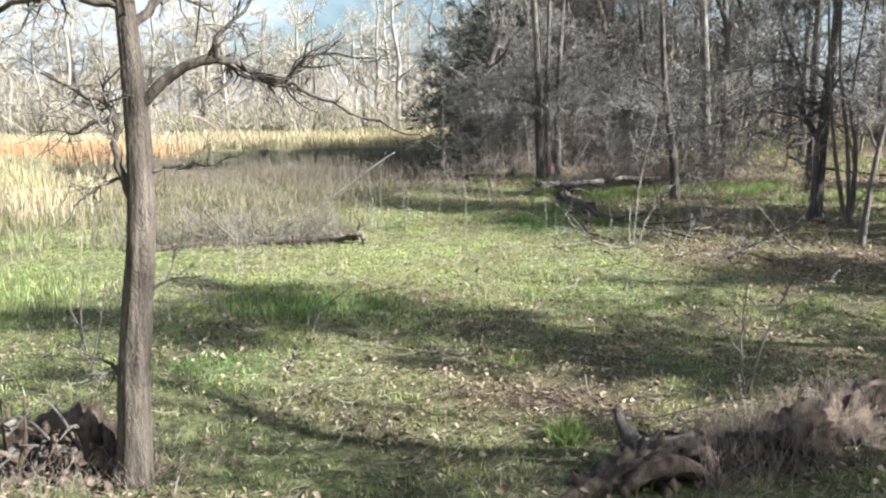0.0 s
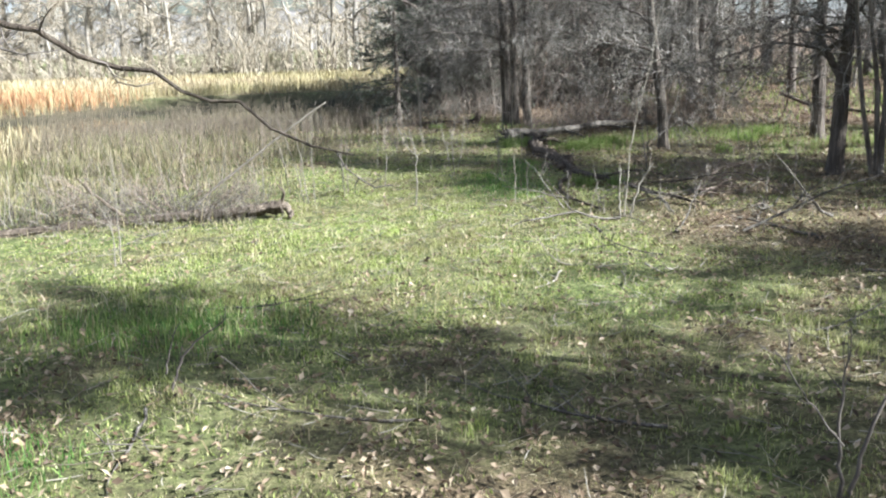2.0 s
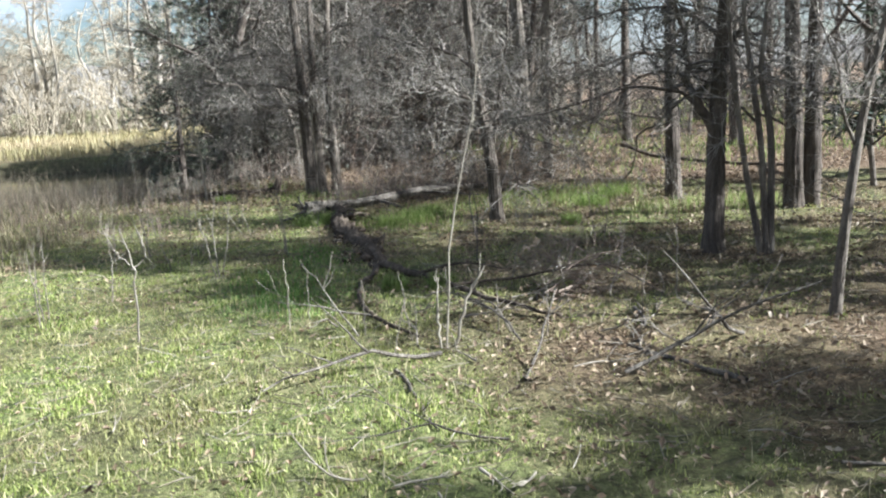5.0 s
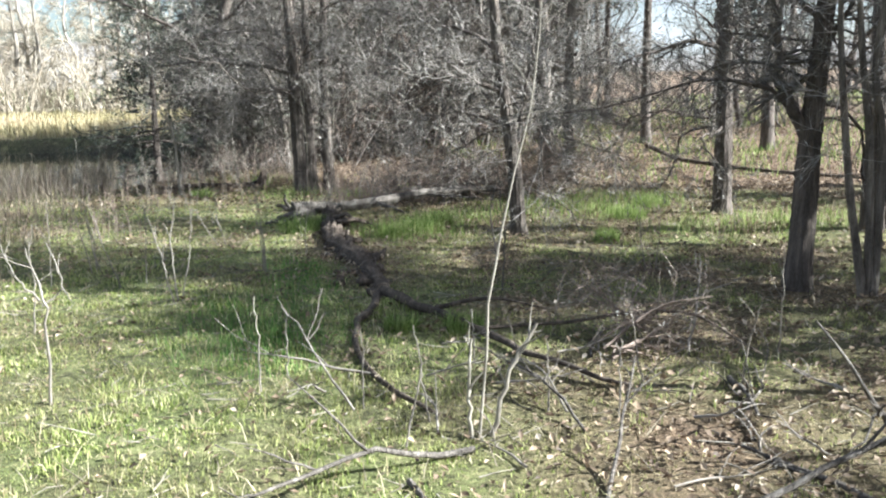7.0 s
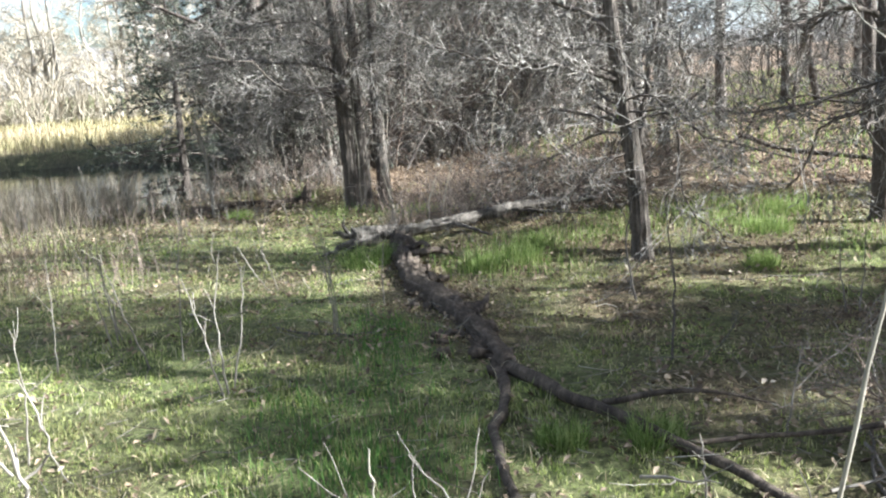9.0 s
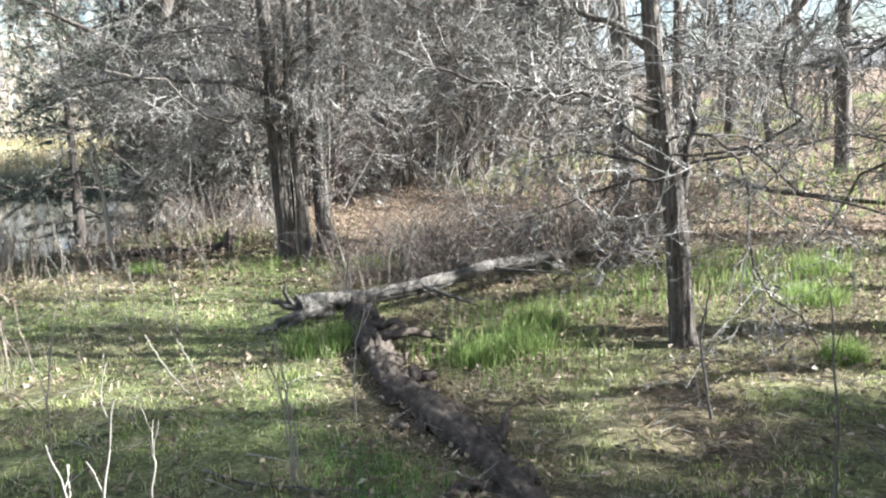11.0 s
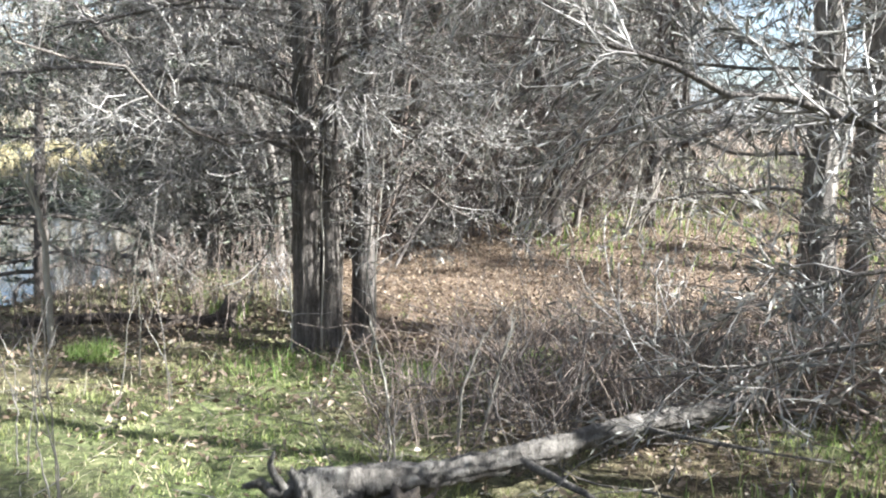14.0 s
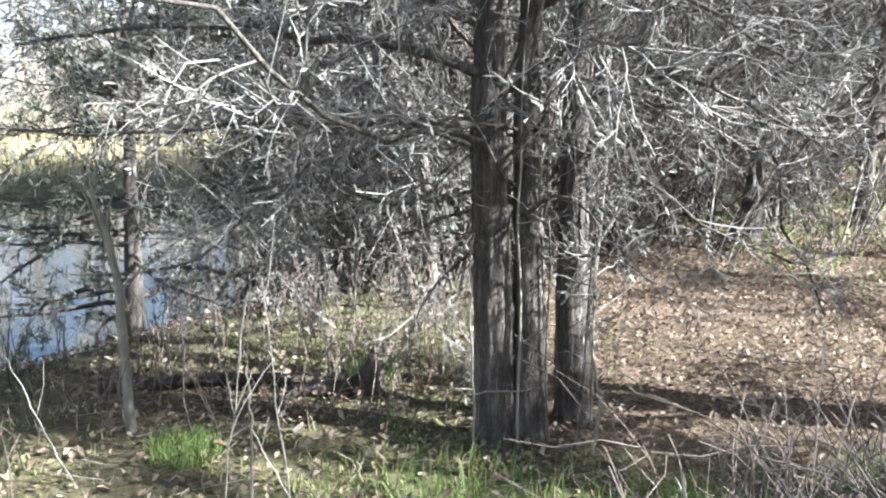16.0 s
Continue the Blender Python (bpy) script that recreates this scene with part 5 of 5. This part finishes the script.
sapling(-0.95, 5.6, [([(0, 0, -0.02), (0.1, 0, 0.2), (0.3, 0, 0.36)], 0.008, 0.003), ([(0, 0, 0.1), (0.03, 0, 0.24), (0.08, 0, 0.34)], 0.005, 0.002)], "dark bent seedling in the grass", TWIG_DARK, 2, 12)
sapling(-2.3, 5.2, [([(0, 0, -0.03), (-0.05, 0, 0.25), (-0.15, 0, 0.5)], 0.008, 0.002), ([(0.02, 0, -0.02), (0.1, 0, 0.25), (0.16, 0, 0.52)], 0.007, 0.002), ([(0, 0, -0.02), (-0.02, 0, 0.3), (0.02, 0, 0.58)], 0.007, 0.002)], "small dark twiggy shrub in the grass", TWIG_DARK, 6, 14)
sapling(1.62, 4.4, [([(0, 0, -0.03), (-0.02, 0, 0.3), (0.0, 0, 0.62)], 0.008, 0.002), ([(0.02, 0, -0.02), (0.12, 0, 0.35), (0.28, 0, 0.7)], 0.008, 0.003), ([(0.0, 0, 0.2), (-0.12, 0, 0.36), (-0.25, 0, 0.55)], 0.005, 0.002)],
    "thin dark shrub with spreading bare twigs", TWIG_DARK, 5, 13)
# Leaning dead pole at the marsh edge.
fallen_log("leaning_pole", [(-1.9, 10.25, 0.04), (-1.66, 10.3, 0.24), (-1.22, 10.3, 0.56), (-0.74, 10.3, 0.9), (-0.55, 10.3, 1.02)], 0.014, 0.006, TWIG_MID, "pale dead pole leaning up out of the brush", sides=8, rough=0.05, n=20)
MRNG = np.random.default_rng(10)
for k, (x, y) in enumerate([(-1.3, 10.9), (-0.75, 10.8), (-0.45, 11.1), (-0.1, 11.6), (-1.0, 11.4), (0.45, 12.8), (0.15, 13.3), (1.35, 12.9), (-1.7, 10.7), (-0.2, 12.7), (1.7, 13.6), (1.0, 15.4), (0.7, 16.0), (0.4, 16.6), (0.2, 17.3), (0.9, 16.9), (0.0, 16.2), (1.3, 17.0), (0.6, 17.6), (-2.3, 11.2), (-2.0, 8.3), (-2.6, 7.2), (3.8, 9.9), (4.2, 12.2)]):
    stems = []
    for _ in range(int(MRNG.integers(1, 4))):
        a, b, hgt = MRNG.normal(0, 0.06), MRNG.normal(0, 0.06), MRNG.uniform(0.4, 0.95)
        stems.append(([(a, b, -0.03), (a * 1.8, b, hgt * 0.5), (a * 2.6 + MRNG.normal(0, 0.06), b, hgt)], 0.0055 if y < 14 else 0.0035, 0.0018))
    sapling(x, y, stems, "thin dry stalks standing in grass", TWIG_MID, tw=3, seed=100 + k, group="dead stalks along the marsh")
for k, (x, y, hgt) in enumerate([(1.75, 9.35, 0.32), (1.9, 9.55, 0.42), (2.45, 9.6, 0.3), (1.65, 9.8, 0.35), (2.7, 9.4, 0.36), (3.0, 9.8, 0.4), (1.35, 10.3, 0.3), (2.3, 10.3, 0.28), (3.4, 9.6, 0.45), (2.9, 10.8, 0.35)]):
    a, b = MRNG.normal(0, 0.08, 2)
    sapling(x, y, [([(0, 0, -0.03), (a * 0.5, b * 0.4, hgt * 0.5), (a, b, hgt)], 0.0046, 0.0025)], "short pale cut stem among dead branches", TWIG_MID, tw=1, seed=300 + k, group="cut stems among the dead branches")


# ---- brush, grass, leaves ----
def stalks(n, x0, x1, y0, y1, density, h, r, mat, name, label, seed, lean=0.18, sides=3, twigs=2, z_min=None):
    """Countless upright dry stems, as one mesh."""
    rng = np.random.default_rng(seed)
    x, y = rng.uniform(x0, x1, n * 6), rng.uniform(y0, y1, n * 6)
    ok = rng.uniform(size=n * 6) < density(x, y)
    x, y = x[ok][:n], y[ok][:n]
    k = len(x)
    d = np.c_[rng.normal(0, lean, (k, 2)), np.ones(k)]
    a, ra = grow(np.c_[x, y, height(x, y) - 0.02], d, h * rng.uniform(0.45, 1.1, k), r, r * 0.35, 4, 0.1, 0.0, rng)
    b = tubes(Buf(), a, ra, sides)
    if twigs:
        p, d, rr = fork(a, ra, twigs, 0.3, 0.98, 38, rng)
        t, rt = grow(p, d, h * 0.3 * rng.uniform(0.4, 1, len(p)), rr * 0.7, r * 0.25, 2, 0.2, 0.02, rng)
        tubes(b, t, rt, 3)
    tagged(new(name, b.mesh(name, mat)), label, "brush", kind="stuff")


bank = lambda x, y: np.clip(1 - np.abs(pond_r(x, y) - 1.12) / 0.16, 0, 1)
stalks(2300, -11, 2.0, 17.5, 33, lambda x, y: bank(x, y) * (0.35 + 0.65 * patch(x, y, 1.1, 3)) * np.where(x > -0.8, 0.12, 1), 0.6, 0.0035, WEED, "marsh_brush", "grey dry weeds along the pond bank", 91)
stalks(1700, -8.0, 0.6, 11.2, 20, lambda x, y: np.clip(patch(x, y, 1.3, 5) * 1.9 - 0.8, 0, 1) * np.clip((-0.2 - x) / 1.5 + (y - 13) * 0.08, 0, 1), 0.32, 0.0038, WEED, "marsh_brush", "brown dry weeds of the marsh edge", 92)
weeds = lambda x, y: (pond_r(x, y) > 1.04) * np.clip(1.9 * patch(x, y, 1.0, 8) - 0.6, 0.05, 1) * np.clip((-0.4 - x) / 0.8, 0, 1)
stalks(900, -6, -0.5, 15.3, 19.6, weeds, 0.5, 0.004, WEED, "marsh_brush", "tall brown weeds before the pond", 99)
stalks(1500, -6.5, -0.45, 18.2, 19.9, lambda x, y: np.full_like(x, 0.7) * (pond_r(x, y) > 1.0), 0.62, 0.004, WEED, "marsh_brush", "tall brown weeds on the near bank of the pond", 102)
stalks(450, -5, 0.4, 14.5, 19.6, lambda x, y: (pond_r(x, y) > 1.04) * patch(x, y, 1.4, 3), 0.5, 0.0035, BRUSH, "marsh_brush", "pinkish dry weeds before the pond", 100)
stalks(240, 0.2, 2.2, 18.0, 20.0, lambda x, y: np.full_like(x, 0.6) * (np.hypot(x - 2.1, y - 17.9) > 0.4), 0.6, 0.0035, BRUSH, "thicket_undergrowth", "brown bare undergrowth at the foot of the thicket", 94, 0.25, 3, 3)
stalks(1500, 1.0, 3.2, 3.0, 4.8, lambda x, y: np.clip(1 - np.abs(y - 3.45 - 0.5 * (x - 1.3)) / 0.42, 0, 1), 0.26, 0.0024, BRUSH, "dry_weeds", "brown dry weeds over a rotten log", 95, 0.4, 3, 2)
stalks(1400, 1.0, 3.4, 2.9, 4.9, lambda x, y: np.clip(1 - np.abs(y - 3.4 - 0.5 * (x - 1.3)) / 0.45, 0, 1), 0.17, 0.0024, WEED, "dry_weeds", "dark dry weeds over a rotten log", 98, 0.6, 3, 2)
stalks(420, -2.6, -0.9, 2.9, 3.9, lambda x, y: np.clip(1 - np.hypot((x + 1.7) / 0.8, (y - 3.35) / 0.4), 0, 1), 0.2, 0.002, BRUSH, "dry_weeds", "brown dry weeds round a root plate", 96, 0.5, 3, 2)
stalks(500, -3.6, -1.2, 9.6, 10.6, lambda x, y: np.full_like(x, 0.6), 0.4, 0.003, DEADWOOD, "dry_weeds", "bleached dry weeds over a log", 97, 0.4, 3, 2)


def blades(n, x, y, h, w, rng, mat, name, label, lean=0.45, category="grass", kind="stuff", parent=None, z=None, curl=0.35):
    """Bent grass blades, as one mesh."""
    k = len(x)
    h, w = h * np.ones(k), w * np.ones(k)
    a = rng.uniform(0, 2 * np.pi, k)
    side = np.c_[np.cos(a), np.sin(a), np.zeros(k)] * w[:, None] / 2
    b = rng.uniform(0, 2 * np.pi, k)
    ln = np.abs(rng.normal(0, lean, k)) * h
    out = np.c_[np.cos(b), np.sin(b), np.zeros(k)] * ln[:, None]
    p = np.c_[x, y, (height(x, y) if z is None else z) - 0.004]
    up = np.c_[np.zeros((k, 2)), h]
    m = p + up * 0.55 + out * curl
    t = p + up * (1 - 0.25 * (ln / np.maximum(h, 1e-6)).clip(0, 1))[:, None] + out
    v = np.stack([p - side, p + side, m + side * 0.75, m - side * 0.75, t], 1)
    i = np.arange(k) * 5
    buf = Buf().add(v, np.stack([i, i + 1, i + 2, i + 3], -1), np.stack([i + 3, i + 2, i + 4], -1))
    if parent is not None:
        return part(name, buf, mat, parent, kind="stuff", smooth=False)
    return tagged(new(name, buf.mesh(name, mat, False)), label, category, kind=kind)


GRNG = np.random.default_rng(12)


def sample(n, x0, x1, y0, y1, density):
    x, y = GRNG.uniform(x0, x1, n), GRNG.uniform(y0, y1, n)
    ok = GRNG.uniform(size=n) < density(x, y)
    return x[ok], y[ok]


def turf(x, y):
    bare = litter_mask(x, y)
    wet = np.clip((pond_r(x, y) - 1.12) / 0.12, 0, 1)
    near = 1 / (1 + (np.hypot((x - 0.9) / 4.2, (y - 9) / 9)) ** 3)
    lawn = 0.7 * lawn_mask(x, y)
    return np.clip(1 - 0.86 * bare, 0.05, 1) * wet * (0.3 + 0.7 * near) * (0.3 + 0.7 * patch(x, y, 1.6, 7)) * np.clip(1.7 * patch(x + 0.1 * wave2(6 * x, 5 * y), y, 6.5, 2) - 0.3, 0.08, 1.2) * (1 - 0.8 * gold_mask(x, y)) * (1 + lawn) + lawn * 0.25


x, y = sample(1050000, -5.5, 7.5, 1.2, 19.5, turf)
blades(0, x, y, 0.016 + 0.056 * patch(x, y, 2.3, 3) * GRNG.uniform(0.25, 1.3, len(x)) * patch(x, y, 7.5, 5), GRNG.uniform(0.004, 0.0085, len(x)), GRNG, GRASS, "grass", "short fresh turf mixed with straw", 0.6)
x, y = sample(60000, -5.5, 8.0, 1.2, 18.5, lambda x, y: turf(x, y) * 0.8)
blades(0, x, y, GRNG.uniform(0.04, 0.12, len(x)), 0.004, GRNG, STRAW, "dry_grass", "dry straw blades among the turf", 0.9)
x, y = sample(150000, -4.5, 7.0, 1.4, 17.5, lambda x, y: 0.25 + 0.5 * patch(x, y, 2.6, 5))
blades(0, x, y, GRNG.uniform(0.012, 0.03, len(x)), 0.0045, GRNG, STRAW, "dry_grass", "flattened dead grass on the turf", 2.4)
# Lush patches: by the slim tree, along the log and under the furrowed tree.
lush = lambda x, y: np.maximum.reduce([np.clip(1 - np.hypot((x - a) / c, (y - b) / d), 0, 1) for a, b, c, d in
    [(-1.3, 6.6, 0.9, 0.7), (2.75, 14.3, 0.75, 0.8), (4.6, 15.0, 1.6, 0.8), (3.4, 14.9, 1.1, 0.5), (6.2, 13.6, 1.6, 0.7), (5.2, 15.6, 1.5, 0.5), (1.8, 17.4, 0.6, 0.3), (2.7, 17.1, 0.6, 0.3), (-4.0, 7.0, 1.4, 1.5)]])
x, y = sample(190000, -6, 9, 4, 18.5, lush)
blades(0, x, y, GRNG.uniform(0.05, 0.19, len(x)), GRNG.uniform(0.004, 0.008, len(x)), GRNG, GRASS_LUSH, "tall_grass", "taller lush green grass", 0.5)
x, y = sample(40000, -6, 9, 4, 18.5, lush)
blades(0, x, y, GRNG.uniform(0.06, 0.2, len(x)), 0.005, GRNG, STRAW, "dry_grass", "dry straw among the taller grass", 0.8)
# First two spots: vivid grass; last two: shade put in as darker green.
vivid = lambda x, y: np.maximum.reduce([np.clip(1.2 - np.hypot((x - a) / c, (y - b) / d), 0, 1) * (0.3 + 0.7 * patch(x, y, 2.4, 6)) for a, b, c, d in
    [(-1.15, 6.6, 0.75, 0.5), (-1.6, 4.9, 0.5, 0.4), (1.25, 11.2, 0.5, 0.9), (1.6, 12.6, 0.3, 0.7)]])
x, y = sample(150000, -2.6, 2.2, 4, 14, vivid)
blades(0, x, y, GRNG.uniform(0.03, 0.11, len(x)), GRNG.uniform(0.003, 0.006, len(x)), GRNG, GRASS_VIVID_SHADE, "young_grass", "vivid green young grass, and dark green put in for shade by the log", 0.5)
# Olive and pale grass of the marsh edge, then the field.
x, y = sample(34000, -16, 0.8, 9.5, 21, lambda x, y: np.clip((-0.8 - x) / 2 + (y - 12) * 0.07, 0, 1) * (pond_r(x, y) > 1.1) * np.clip(patch(x, y, 0.9, 9) * patch(x, y, 2.7, 3) * 2.6 - 0.45, 0.04, 1))
blades(0, x, y, GRNG.uniform(0.08, 0.36, len(x)), 0.009, GRNG, DULL_STRAW, "marsh_grass", "pale dry marsh grass", 0.45)
x, y = sample(70000, -16, 0.8, 9.5, 21, lambda x, y: np.clip((-0.8 - x) / 2 + (y - 12) * 0.07, 0, 1) * (pond_r(x, y) > 1.1) * np.clip(1.25 * patch(x, y, 0.8, 2) - 0.1, 0, 1))
blades(0, x, y, GRNG.uniform(0.06, 0.22, len(x)), 0.009, GRNG, MARSH, "marsh_grass", "olive green marsh grass", 0.5)
x, y = sample(120000, -36, 5, 11, 43, lambda x, y: gold_mask(x, y) * np.clip((x + 14 + y * 0.75), 0, 1) * np.clip(26 / np.maximum(y, 1), 0.35, 1))
blades(0, x, y, GRNG.uniform(0.18, 0.45, len(x)), 0.012 + 0.0004 * y, GRNG, GOLD, "field_grass", "sunlit golden dry grass of the open field", 0.4)
x, y = sample(60000, -32, -4, 22, 38, lambda x, y: gold_mask(x, y) * np.clip(1 - np.abs(y - 29 + 0.15 * (x + 14)) / 3, 0, 1))
blades(0, x, y, GRNG.uniform(0.3, 0.65, len(x)), 0.02, GRNG, RUST, "field_grass", "rust-red dry grass in a band across the field", 0.4)
x, y = sample(24000, -38, 6, 39.5, 44, lambda x, y: np.full_like(x, 0.7))
blades(0, x, y, GRNG.uniform(0.15, 0.5, len(x)), 0.06, GRNG, GOLD, "field_edge_grass", "yellow-green grass along the far hedge", 0.4)
x, y = sample(60000, 5, 26, 17, 42, lambda x, y: (1 - litter_mask(x, y) * 0.4) * patch(x, y, 0.35, 1) * 0.8)
blades(0, x, y, GRNG.uniform(0.06, 0.22, len(x)), 0.016, GRNG, GRASS_LUSH, "wood_grass", "green grass in gaps of the wood", 0.5)


def grass_tuft(x, y, n, r, h, seed):
    t = thing("grass_tuft", x, y, "dense tuft of long arching green grass", "grass tuft", "tufts of long grass")
    rng = np.random.default_rng(seed)
    a, q = rng.uniform(0, 6.28, n), r * np.sqrt(rng.uniform(size=n))
    blades(0, q * np.cos(a), q * np.sin(a), 0.8 * h * rng.uniform(0.4, 1.1, n), 0.005, rng, GRASS_LUSH, "foliage", "", 0.75, parent=t, z=np.zeros(n))


for k, (x, y, r, h) in enumerate([(1.74, 14.75, 0.2, 0.26), (1.98, 14.85, 0.14, 0.22), (2.55, 14.15, 0.16, 0.24), (2.85, 14.2, 0.18, 0.26), (3.1, 14.6, 0.16, 0.24), (4.35, 13.4, 0.12, 0.2), (5.0, 14.4, 0.2, 0.24), (5.6, 15.1, 0.22, 0.26), (1.55, 18.75, 0.14, 0.22), (2.6, 17.2, 0.12, 0.16), (0.75, 17.85, 0.15, 0.16), (0.55, 3.7, 0.1, 0.16), (2.4, 10.9, 0.12, 0.18), (2.05, 11.0, 0.1, 0.16), (3.3, 17.2, 0.14, 0.2)]):
    grass_tuft(x, y, 420, r, h, 200 + k)


def leaves(n, x, y, size, rng, name, label):
    """Curled dead leaves lying on the ground."""
    k = len(x)
    s = size * rng.uniform(0.6, 1.25, k)
    a, tilt = rng.uniform(0, 6.28, k), rng.normal(0, 0.38, (k, 2))
    u = np.c_[np.cos(a), np.sin(a), tilt[:, 0]] * s[:, None]
    w = np.c_[-np.sin(a), np.cos(a), tilt[:, 1]] * (s * rng.uniform(0.4, 0.65, k))[:, None]
    c = np.c_[x, y, height(x, y) + 0.012 + np.abs(tilt).sum(1) * s * 0.5]
    cup = np.c_[np.zeros((k, 2)), s * rng.uniform(0.05, 0.4, k)]
    v = np.stack([c - u * 0.5 + cup * 0.4, c - w * 0.5 + cup, c, c + w * 0.5 + cup, c + u * 0.5 + cup * 0.6], 1)
    i = np.arange(k) * 5
    t = [np.stack([i + p, i + q, i + r], -1) for p, q, r in ((0, 1, 2), (0, 2, 3), (1, 4, 2), (2, 4, 3))]
    tagged(new(name, Buf().add(v, t=np.concatenate(t)).mesh(name, LEAF, False)), label, "leaves", kind="stuff")


x, y = sample(210000, -3.0, 8.5, 1.5, 16.5, lambda x, y: np.clip(litter_mask(x, y) * 0.42 + (0.08 + 0.06 * (y < 8)) * (1 - 0.6 * lawn_mask(x, y)), 0, 1) * (0.3 + 0.9 * patch(x, y, 4.3, 3)))
leaves(0, x, y, 0.038, GRNG, "fallen_leaves", "dry brown fallen leaves scattered over the turf")
x, y = sample(170000, 1.0, 15, 15.8, 30, lambda x, y: litter_mask(x, y) * np.clip(22 / (y + 2 * np.abs(x - 4)), 0.15, 1) * (0.35 + 0.65 * patch(x, y, 1.7, 4)))
leaves(0, x, y, 0.034, GRNG, "fallen_leaves", "thick sunlit carpet of tan fallen leaves under the trees")
x, y = sample(9000, -3.5, 2.2, 16.6, 20.6, lambda x, y: (pond_r(x, y) > 1.02) * (0.35 + 0.65 * patch(x, y, 1.5, 2)) * np.clip((x + 2.5) / 2, 0, 1))
leaves(0, x, y, 0.045, GRNG, "fallen_leaves", "brown dead leaves on the shaded pond bank")


def twig_litter(n, seed):
    """Countless short bits of dead twig on the ground."""
    rng = np.random.default_rng(seed)
    x, y = rng.uniform(-3, 7, n), 1.6 + 17 * rng.uniform(0, 1, n) ** 1.2
    a = rng.uniform(0, 6.28, n)
    p, r = grow(np.c_[x, y, height(x, y) + 0.015], np.c_[np.cos(a), np.sin(a), rng.normal(0.05, 0.12, n)], 0.05 + 0.22 * rng.uniform(0, 1, n) ** 2, 0.0032, 0.0015, 3, 0.16, 0, rng)
    p[:, :, 2] = np.maximum(p[:, :, 2], height(p[:, :, 0], p[:, :, 1]) + 0.008)
    half = n // 2
    for s, mat, label in ((slice(0, half), TWIG_PALE, "pale bits of dead twig in the turf"), (slice(half, n), WEED, "dark bits of dead twig in the turf")):
        tagged(new("twig_litter", tubes(Buf(), p[s], r[s], 3).mesh("twig_litter", mat)), label, "twigs", kind="stuff")


twig_litter(7000, 131)
